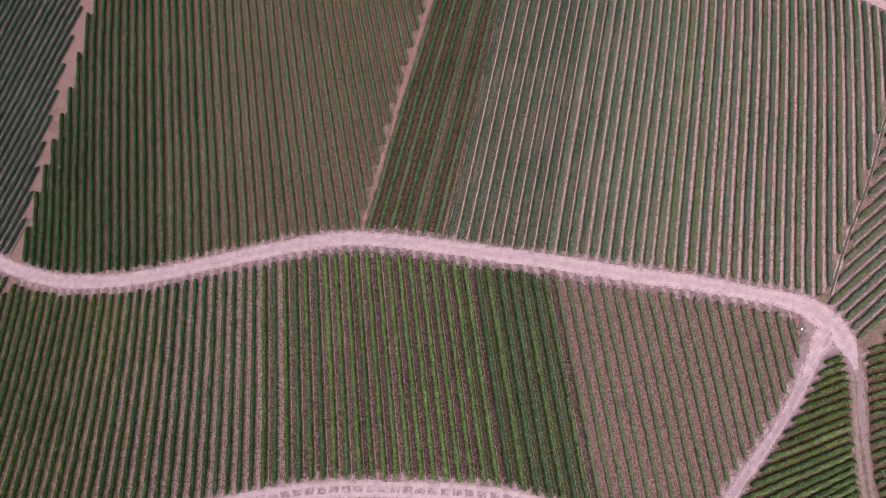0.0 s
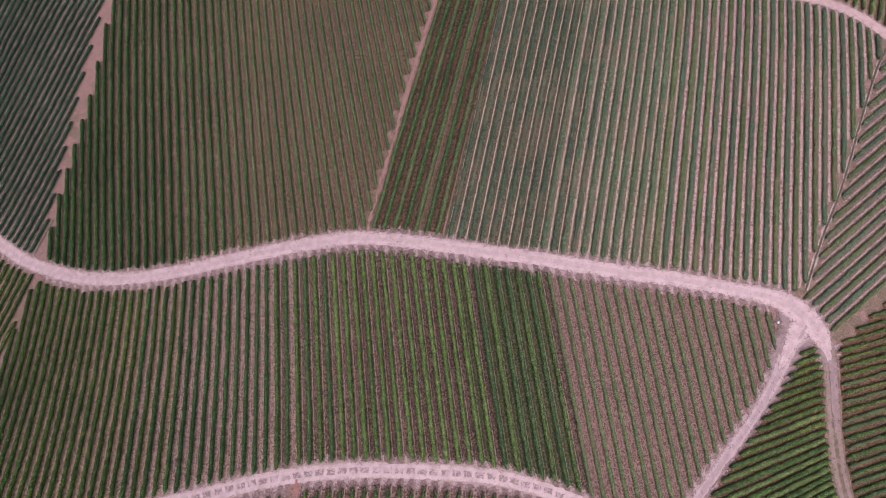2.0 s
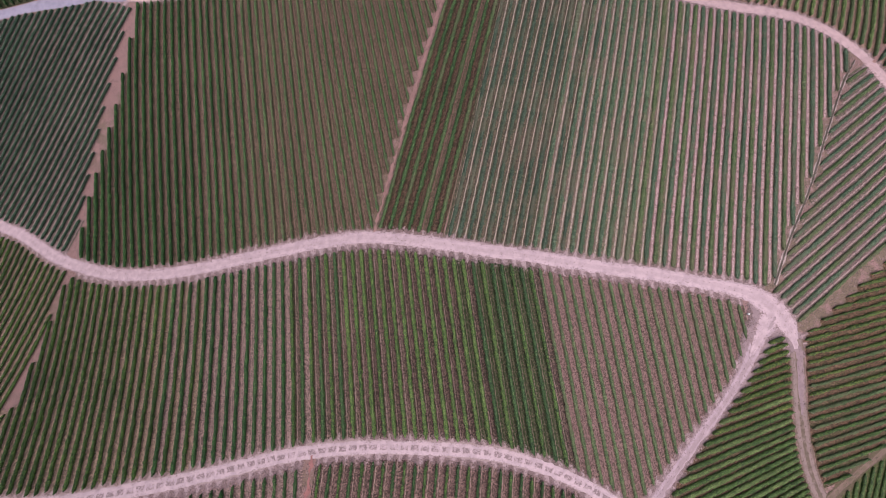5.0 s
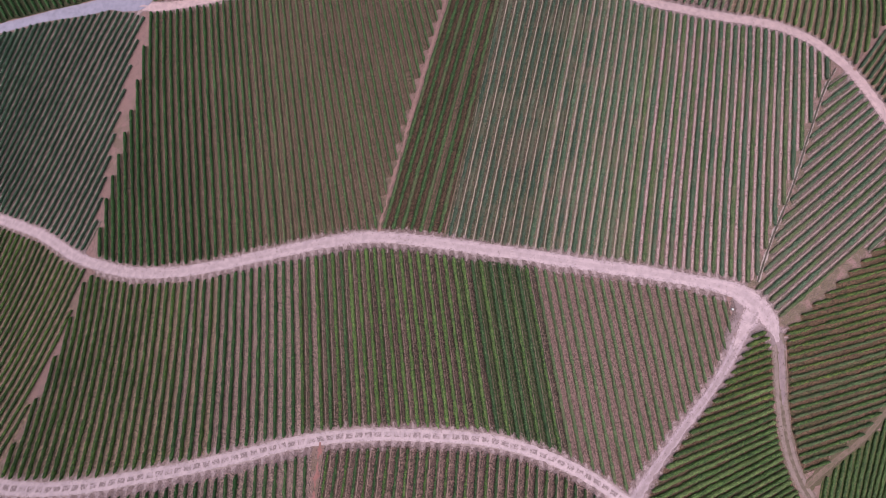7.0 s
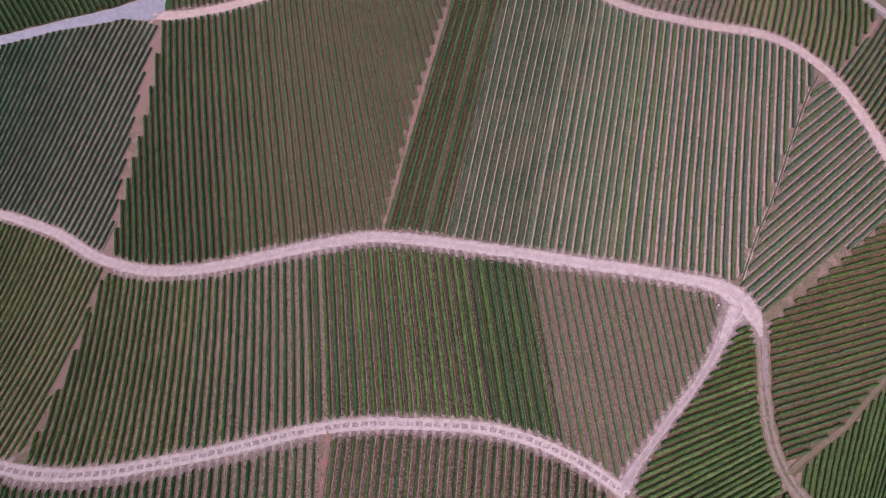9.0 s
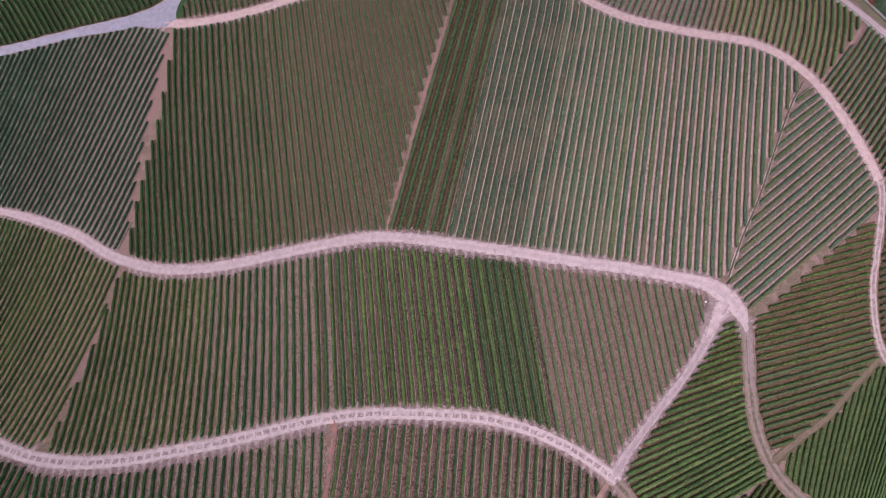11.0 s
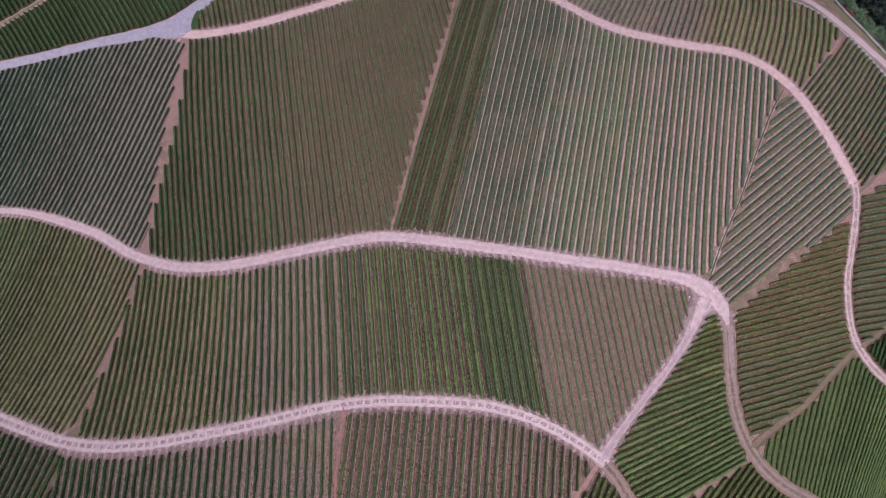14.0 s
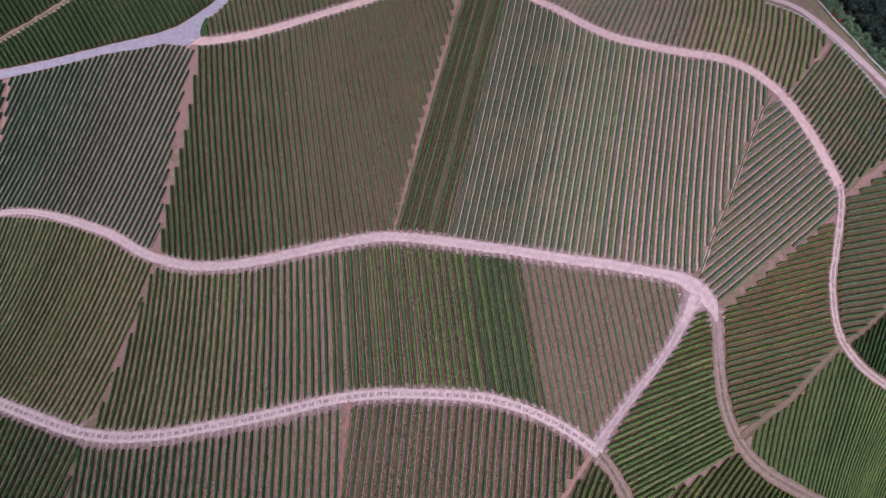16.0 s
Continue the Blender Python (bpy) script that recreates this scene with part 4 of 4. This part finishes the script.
    tq = (np.arange(k)[:, None, None] * 8 + q).reshape(-1, 4)
    return np.vstack(verts), np.vstack(quads), lit_top, tv.reshape(-1, 3), tq


def post_mesh():
    bm = bmesh.new()
    bmesh.ops.create_cone(bm, cap_ends=True, segments=6, radius1=0.05, radius2=0.042, depth=1.8, matrix=Matrix.Translation((0, 0, 0.7)))
    me = bpy.data.meshes.new("post")
    bm.to_mesh(me)
    bm.free()
    me.materials.append(M_POST)
    return me


POST = post_mesh()


def part(name, me, parent, label=""):
    ob = new(name, me)
    ob.parent = parent
    return tagged(ob, label)


def by_sand(p):
    """Whether a row that ends at p ends beside a sandy track."""
    return any((np.hypot(*(LINES[key][0] - p).T) - LINES[key][1]).min() < 1.8 for key in ("main", "lower", "link", "pale"))


def soil_strips(rows, kinds, label):
    """The ground between neighbouring rows, one strip a gap; strips of one kind make one sheet."""
    ends = []
    for row, near, k in ((rows[0], rows[1], rows[0].k - 1), (rows[-1], rows[-2], rows[-1].k + 1)):
        ends.append(row.moved(k, 1.1 * row.side * np.sign(row.side @ (row.p - near.p))))
    rows, kinds = [ends[0], *rows, ends[1]], [kinds[0], *kinds]
    sheets = {}
    for kind, ra, rb in zip(kinds, rows, rows[1:]):
        if rb.k != ra.k + 1:
            continue
        ka, la, lb = ra.k, ra.length, rb.length
        verts, quads, uvs, ends = sheets.setdefault(kind, ([], [], [], []))
        base = sum(len(v) for v in verts)
        start, stop = (float((rb.at(s) - ra.p) @ ra.d) for s in (0, lb))
        if abs(start) > 3:  # a step in the plot's edge: only the stretch between both rows is tilled
            ra, rb = ra.cut(max(0, start), la), rb.cut(max(0, -start), lb)
        if abs(stop - la) > 3:
            ra, rb = ra.cut(0, ra.length - max(0, la - stop)), rb.cut(0, rb.length - max(0, stop - la))
        la, lb = ra.length, rb.length
        if min(la, lb) < 1:
            continue
        sandy = [by_sand((ra.at(a) + rb.at(b)) / 2) for a, b in ((0, 0), (la, lb))]
        lo, hi = (1.9 if near else 0.25 for near in sandy)
        n = max(3, int(max(la, lb) / 2.5))
        f = np.linspace(0, 1, n)
        sa, sb = f * (la + lo + hi) - lo, f * (lb + lo + hi) - lo
        A, B = ra.at(sa), rb.at(sb)
        f = f[:, None]
        g = np.array([0.0, 0.3, 0.7, 1.0])
        xy = A[:, None] * (1 - g)[None, :, None] + B[:, None] * g[None, :, None]
        z = land(xy[..., 0], xy[..., 1]) + 0.045 + np.array([0.03, 0, 0, 0.03])
        verts.append(np.dstack([xy, z]).reshape(-1, 3))
        uvs.append(np.dstack([np.repeat(g[None], n, 0), np.repeat(f * la, 4, 1) + 37.0 * ka]).reshape(-1, 2))
        way = np.minimum(sa if sandy[0] else 99.0, la - sa if sandy[1] else 99.0) + np.zeros(n)
        ends.append(np.repeat(way, 4))
        quads.append(grid_quads(n, 4) + base)
    for kind, (verts, quads, uvs, ends) in sheets.items():
        me = mesh_of("plot_ground", np.vstack(verts), np.vstack(quads), [M_SOIL[kind]], np.vstack(uvs), True, ends=np.concatenate(ends))
        tagged(new("plot_ground", me), label, "ground", kind="structure")


def choice(pick, k):
    """The material's name for row k: one name, or (first row, name) pairs; a name with a slash changes from row to row."""
    name = pick if isinstance(pick, str) else [name for first, name in pick if k >= first][-1]
    names = name.split("/")
    return names[k % len(names)]


def graded(value, k):
    """A number for row k: one number, or (row, number) pairs with a steady change between them."""
    return value if isinstance(value, (int, float)) else float(np.interp(k, [r for r, _ in value], [v for _, v in value]))


def vineyard(plot, soil, leaf, label, group, single=True, ground="", margin=0.2, shoots="lit_green", **kw):
    """All rows of one plot: each row a thing of its own, or the whole plot as one stand of vines."""
    rows = plan_rows(plot, margin if isinstance(margin, dict) else {"": margin})
    soil_strips(rows, [choice(soil, r.k) for r in rows], ground or "strips of bare earth and weeds between vine rows")
    heap, used = [[], [], []], []
    base = tbase = 0
    for line in rows:
        k, p, length = line.k, line.at(0), line.length
        v, q, lit_top, tv, tq = vine_arrays(line, **{key: graded(value, k) for key, value in kw.items()})
        if single:
            origin = np.array([p[0], p[1], float(land(p[0], p[1]))])
            row = tagged(new("vine_row"), label, "vine row", group)
            row.location = origin
            part("foliage", mesh_of("foliage", v - origin, q, [M_LEAF[choice(leaf, k)], M_LEAF[shoots]], index=lit_top), row)
            tagged(part("vine_stock", mesh_of("vine_stock", tv - origin, tq, [M_BARK]), row, "gnarled grey-brown vine trunks"), kind="stuff")
            for s in (0.15, length - 0.15):
                post = part("post", POST, row, "weathered wooden end post")
                x, y = line.at(s)
                post.location = Vector((x, y, float(land(x, y)))) - row.location
        else:
            heap[0].append(v)
            heap[1].append(q + base)
            base += len(v)
            heap[0].append(tv)
            heap[1].append(tq + base)
            name = choice(leaf, k)
            if name not in used:
                used.append(name)
            heap[2] += list(np.where(lit_top, 1, used.index(name) + 2)) + [0] * len(tq)
            base += len(tv)
    if not single:
        me = mesh_of("vine_stand", np.vstack(heap[0]), np.vstack(heap[1]), [M_BARK, M_LEAF[shoots]] + [M_LEAF[name] for name in used], index=heap[2])
        tagged(new("vine_stand", me), label, "vines", kind="stuff")


vineyard("UL", [(-99, "brown"), (12, "brown/redder"), (18, "redder")], [(-99, "lush"), (11, "lush/mild"), (16, "mild/sage"), (20, "sage")], "trellised row of dark green vines on brown earth", "vine rows of the plot by the toothed lane", gap=[(8, 0.1), (18, 0.3)], width=[(8, 0.32), (18, 0.25)], top=[(8, 1.8), (18, 1.5)], facing=[(8, 0.2), (18, 0.6)], crest=[(8, 9), (18, 4)])
vineyard("DS", [(-99, "dark"), (4, "redder"), (5, "dark")], "sage/mild", "trellised vine row in a narrow weedy plot", "vine rows of the narrow plot", gap=0.1, width=0.37, top=1.5, facing=0.8)
vineyard("UM", [(-99, "weedy"), (8, "weedy/thatch"), (12, "thatch"), (20, "thatch/straw"), (24, "straw")], [(-99, "dusky"), (8, "dusky/teal"), (14, "teal/soft"), (20, "olive/teal")], "dusky green vine row beside a pale straw strip", "vine rows of the striped plot", gap=0.3, width=[(4, 0.34), (20, 0.37)], top=0.55, facing=1.6, skirt=0.05)
vineyard("LM", [(-99, "tan"), (12, "tan/rosy"), (18, "rosy"), (27, "rosy/mauve"), (30, "mauve"), (34, "mauve/rough"), (40, "rough"), (45, "rough/verdant"), (48, "verdant"), (52, "verdant/rough"), (54, "pink")], [(-99, "moss"), (12, "moss/lush"), (18, "lush"), (22, "lush/mild"), (27, "mild/fresh"), (33, "fresh/lively"), (38, "lively"), (47, "lively/mild"), (50, "mild/fresh"), (54, "faded")], "trellised green vine row above mauve earth", "vine rows between the two sandy tracks", gap=[(50, 0.1), (56, 0.3)], margin={"": 0.75, "lower": 0.2}, width=[(24, 0.31), (32, 0.31), (48, 0.31), (55, 0.25)], top=[(50, 1.7), (55, 0.55)], facing=[(25, 0.4), (35, 0.9), (55, 1.5)], skirt=[(50, 0.3), (55, 0.05)], crest=[(22, 7), (30, 0)])
vineyard("SL", "rosy", [(-99, "lush"), (20, "lush/mild"), (28, "mild")], "green vine row below the rutted track", "vine rows below the rutted track", gap=0.15, margin=0.75, width=0.28)
vineyard("SM", "tilled", "fresh/mild", "thin vine row on reddish brown earth", "thin vine rows below the rutted track", gap=0.3, width=0.24, margin=0.6, top=1.3, facing=0.7)
vineyard("NW", [(-99, "slate"), (12, "slate/grey"), (18, "grey")], "pine", "dense dark green vine row by the concrete road", "vine rows by the concrete road", gap=0.1, width=0.24, top=1.5, facing=0.1, crest=7, shoots="hoary")
vineyard("EC", "violet", "olive/teal", "slanting dusky vine row beside a straw strip", "slanting vine rows in the wedge plot", gap=0.3, width=0.33, top=0.6, facing=1.6, skirt=0.05)
vineyard("EP", [(-99, "ruddy"), (6, "ruddy/green")], [(-99, "yellow"), (5, "yellow/olive"), (10, "sage/fresh")], "yellowing green vine row on reddish earth", "yellowing vine rows beside the grassy track", gap=[(3, 0.75), (8, 0.4)], width=0.28, top=0.9, facing=1.4, skirt=0.08)
vineyard("SB", [(-99, "ruddy"), (8, "ruddy/green")], [(-99, "yellow"), (6, "yellow/bright"), (9, "bright/fresh")], "leafy bright green vine row beside the narrow track", "leafy vine rows beside the narrow track", gap=0.1, width=0.34, top=1.0, facing=1.3, skirt=0.1)
vineyard("NL", "slate", "pine", "dense dark green vine rows beyond a bare strip", "", False, width=0.27, facing=0.1, crest=3, shoots="hoary")
vineyard("FW", "deep", "lush", "dense vine rows beyond the concrete road", "", False, width=0.32, facing=0.4, crest=8, shoots="lit_green")
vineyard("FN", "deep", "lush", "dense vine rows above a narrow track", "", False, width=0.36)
vineyard("IS", "brown", "mild", "vine rows in the fork of road and track", "", False)
vineyard("NP", [(-99, "rosy"), (16, "umber")], [(-99, "soft"), (14, "soft/grassy"), (18, "olive/bright")], "vine rows on brown earth beyond the upper track", "", False, width=0.27, top=1.2, facing=1.1, skirt=0.15)
vineyard("NE", "umber", "teal/sage", "dense green vine rows near a white railing", "", False, width=0.27, top=1.2, facing=1.1, skirt=0.15)
vineyard("EE", "green", "sage/soft", "level vine rows on a weedy slope", "", False, width=0.27, top=1.2, facing=1.1, skirt=0.15)
vineyard("SE", [(-99, "lawn"), (10, "lawn/amber"), (15, "amber")], [(-99, "fresh"), (6, "fresh/lively"), (12, "lively")], "bright green vine rows on a slope", "", False, width=0.33, top=0.8, facing=1.4, skirt=0.06)
vineyard("SS", "green", "yellow", "short vine rows below the grassy track", "", False, width=0.27, top=1.2, facing=1.1, skirt=0.15)
vineyard("WP", [(-99, "wheaten"), (6, "wheaten/tan"), (11, "tan")], [(-99, "mild"), (6, "mild/moss"), (11, "moss")], "dark green vine rows west of the stepped lane", "", False, top=1.35, width=0.27, facing=0.4, crest=4)
vineyard("WS", "mauve", "lush", "dark vine rows on mauve earth", "", False, top=1.5)
vineyard("ET", "green", "lush", "dense vine rows by the eastern track", "", False)
vineyard("FK", "redder", "yellow", "short yellowing vine rows on reddish earth", "", False)


# ---- white railing, trees and shrubs at the edge of the vineyard ----
def tube_between(a, b, radius, segments=6):
    bm = bmesh.new()
    d = Vector(b) - Vector(a)
    m = Matrix.Translation((Vector(a) + Vector(b)) / 2) @ d.to_track_quat("Z", "Y").to_matrix().to_4x4()
    bmesh.ops.create_cone(bm, cap_ends=True, segments=segments, radius1=radius, radius2=radius, depth=d.length, matrix=m)
    return bm


def as_mesh(name, bm, material):
    me = bpy.data.meshes.new(name)
    bm.to_mesh(me)
    bm.free()
    me.materials.append(material)
    return me


def on_land(x, y, up=0.0):
    return Vector((x, y, float(land(x, y)) + up))


def railing(points):
    line = smooth_line(points, 2.4)
    foot = on_land(*line[0])
    rail = tagged(new("railing"), "long white painted two-bar railing beside a verge", "railing")
    rail.location = foot
    for x, y in line:
        p = on_land(x, y) - foot
        part("post", as_mesh("post", tube_between(p - Vector((0, 0, 0.2)), p + Vector((0, 0, 1.1)), 0.07), M_WHITE), rail)
    for up in (0.55, 1.05):
        bm = bmesh.new()
        for (ax, ay), (bx, by) in zip(line, line[1:]):
            piece = tube_between(on_land(ax, ay, up) - foot, on_land(bx, by, up) - foot, 0.09)
            me = bpy.data.meshes.new("piece")
            piece.to_mesh(me)
            piece.free()
            bm.from_mesh(me)
            bpy.data.meshes.remove(me)
        part("rail", as_mesh("rail", bm, M_WHITE), rail)


def leaf_cloud(centres, radii, count, size):
    """Many leaf quads in uneven clumps."""
    pick = np.random.randint(0, len(centres), count)
    d = np.random.randn(count, 3)
    d /= np.linalg.norm(d, axis=1)[:, None]
    c = centres[pick] + d * (radii[pick] * np.random.rand(count) ** 0.35)[:, None]
    nrm = d + 0.9 * np.random.randn(count, 3) * 0.6 + np.array([0, 0, 0.4])
    t = np.cross(nrm, np.random.randn(count, 3))
    t /= np.linalg.norm(t, axis=1)[:, None]
    b = np.cross(nrm, t)
    b /= np.linalg.norm(b, axis=1)[:, None]
    s = (size * (0.6 + 0.8 * np.random.rand(count)))[:, None]
    v = np.stack([c - t * s, c - b * s * 0.7, c + t * s, c + b * s], 1).reshape(-1, 3)
    return v, np.arange(count * 4).reshape(-1, 4)


def tree(x, y, height, spread, leaf, label):
    foot = on_land(x, y, -0.1)
    ob = tagged(new("tree"), label, "tree", "trees beyond the railing")
    ob.location = foot
    bm = tube_between((0, 0, 0), (0.2, 0.1, height * 0.55), 0.2, 8)
    limbs = []
    for i in range(6):
        a = i * 1.05 + random.random()
        tip = (spread * 0.6 * math.cos(a), spread * 0.6 * math.sin(a), height * random.uniform(0.6, 0.85))
        limbs.append(tip)
        piece = tube_between((0.15, 0.08, height * random.uniform(0.3, 0.5)), tip, 0.07, 5)
        me = bpy.data.meshes.new("piece")
        piece.to_mesh(me)
        piece.free()
        bm.from_mesh(me)
        bpy.data.meshes.remove(me)
    for v in bm.verts:  # the trunk tapers upwards
        if math.hypot(v.co.x, v.co.y) < 0.4 and v.co.z > height * 0.4:
            v.co.x, v.co.y = v.co.x * 0.6, v.co.y * 0.6
    part("trunk", as_mesh("trunk", bm, M_BARK), ob)
    k = 26
    a, r = np.random.rand(k) * 6.283, spread * np.sqrt(np.random.rand(k))
    centres = np.stack([r * np.cos(a), r * np.sin(a), height * (0.45 + 0.5 * np.random.rand(k) * (1.1 - 0.5 * r / spread))], -1)
    centres = np.vstack([centres, np.array(limbs)])
    v, q = leaf_cloud(centres, spread * (0.22 + 0.18 * np.random.rand(len(centres))), 2600, 0.2)
    part("crown", mesh_of("crown", v, q, [leaf]), ob)


def shrub(x, y, spread, leaf, label, up=0.9):
    foot = on_land(x, y, -0.05)
    ob = tagged(new("shrub"), label, "shrub", "shrubs along the railing")
    ob.location = foot
    k = 12
    a, r = np.random.rand(k) * 6.283, spread * np.sqrt(np.random.rand(k)) * 0.8
    centres = np.stack([r * np.cos(a), r * np.sin(a), up * (0.3 + 0.7 * np.random.rand(k))], -1)
    v, q = leaf_cloud(centres, spread * (0.25 + 0.2 * np.random.rand(k)), 700, 0.14)
    stems = bmesh.new()
    for i in range(3):
        piece = tube_between((0.1 * i - 0.1, 0, 0), (0.4 * i - 0.4, 0.2 * i - 0.2, up * 0.7), 0.03, 5)
        me = bpy.data.meshes.new("piece")
        piece.to_mesh(me)
        piece.free()
        stems.from_mesh(me)
        bpy.data.meshes.remove(me)
    part("stems", as_mesh("stems", stems, M_BARK), ob)
    part("leaves", mesh_of("leaves", v, q, [leaf]), ob)


RAIL = [(136.2, 96.0), (134.4, 87.9), (133.5, 79.0), (134.1, 73.2), (136.6, 62.7), (139.7, 55.6), (147.0, 43.0)]
railing(RAIL)
rail_line = smooth_line(RAIL, 1.0)
turn = np.gradient(rail_line, axis=0)
turn /= np.linalg.norm(turn, axis=1)[:, None]
beyond = np.stack([-turn[:, 1], turn[:, 0]], -1)
for i in range(2, len(rail_line) - 1, 3):
    x, y = rail_line[i] + beyond[i] * random.uniform(1.2, 2.6)
    if i in (17, 20):
        shrub(x, y, 1.0, M_RED, "red-leaved shrub beside the white railing")
    else:
        shrub(x, y, random.uniform(1.5, 2.4), M_SHRUB, "bushy green shrub beside the white railing", random.uniform(0.8, 1.6))
for i in range(1, len(rail_line), 2):  # a broad hedge of bushes behind the first ones
    x, y = rail_line[i] + beyond[i] * random.uniform(3.2, 5.0)
    shrub(x, y, random.uniform(1.8, 2.8), M_SHRUB, "broad blue-green bush behind the white railing", random.uniform(1.2, 2.4))
for i in range(1, len(rail_line), 4):
    for away, tall in ((9.0, 6.0), (13.0, 9.0), (17.5, 11.0), (22.0, 11.0)):
        x, y = rail_line[i] + beyond[i] * (away + random.uniform(-1, 1)) + turn[i] * random.uniform(-2, 2)
        tree(x, y, tall * random.uniform(0.85, 1.15), random.uniform(2.4, 3.4), M_TREE, "broad dark green tree beyond the railing")


# ---- a white box that stands at the fork of the tracks ----
def marker_box(x, y):
    foot = on_land(x, y)
    ob = tagged(new("marker_box"), "small white box on a post beside the track fork", "box")
    ob.location = foot
    part("post", as_mesh("post", tube_between((0, 0, -0.1), (0, 0, 0.5), 0.05), M_POST), ob)
    bm = bmesh.new()
    bmesh.ops.create_cube(bm, size=1.0, matrix=Matrix.Translation((0, 0, 0.85)) @ Matrix.Diagonal((0.3, 0.34, 0.7, 1)))
    bmesh.ops.bevel(bm, geom=bm.edges[:], offset=0.03, segments=2, affect="EDGES")
    box = part("box", as_mesh("box", bm, M_WHITE), ob)
    bm = bmesh.new()
    bmesh.ops.create_cube(bm, size=1.0, matrix=Matrix.Translation((0, 0, 1.225)) @ Matrix.Diagonal((0.36, 0.4, 0.05, 1)))
    part("lid", as_mesh("lid", bm, M_WHITE), box)


marker_box(*BOX)
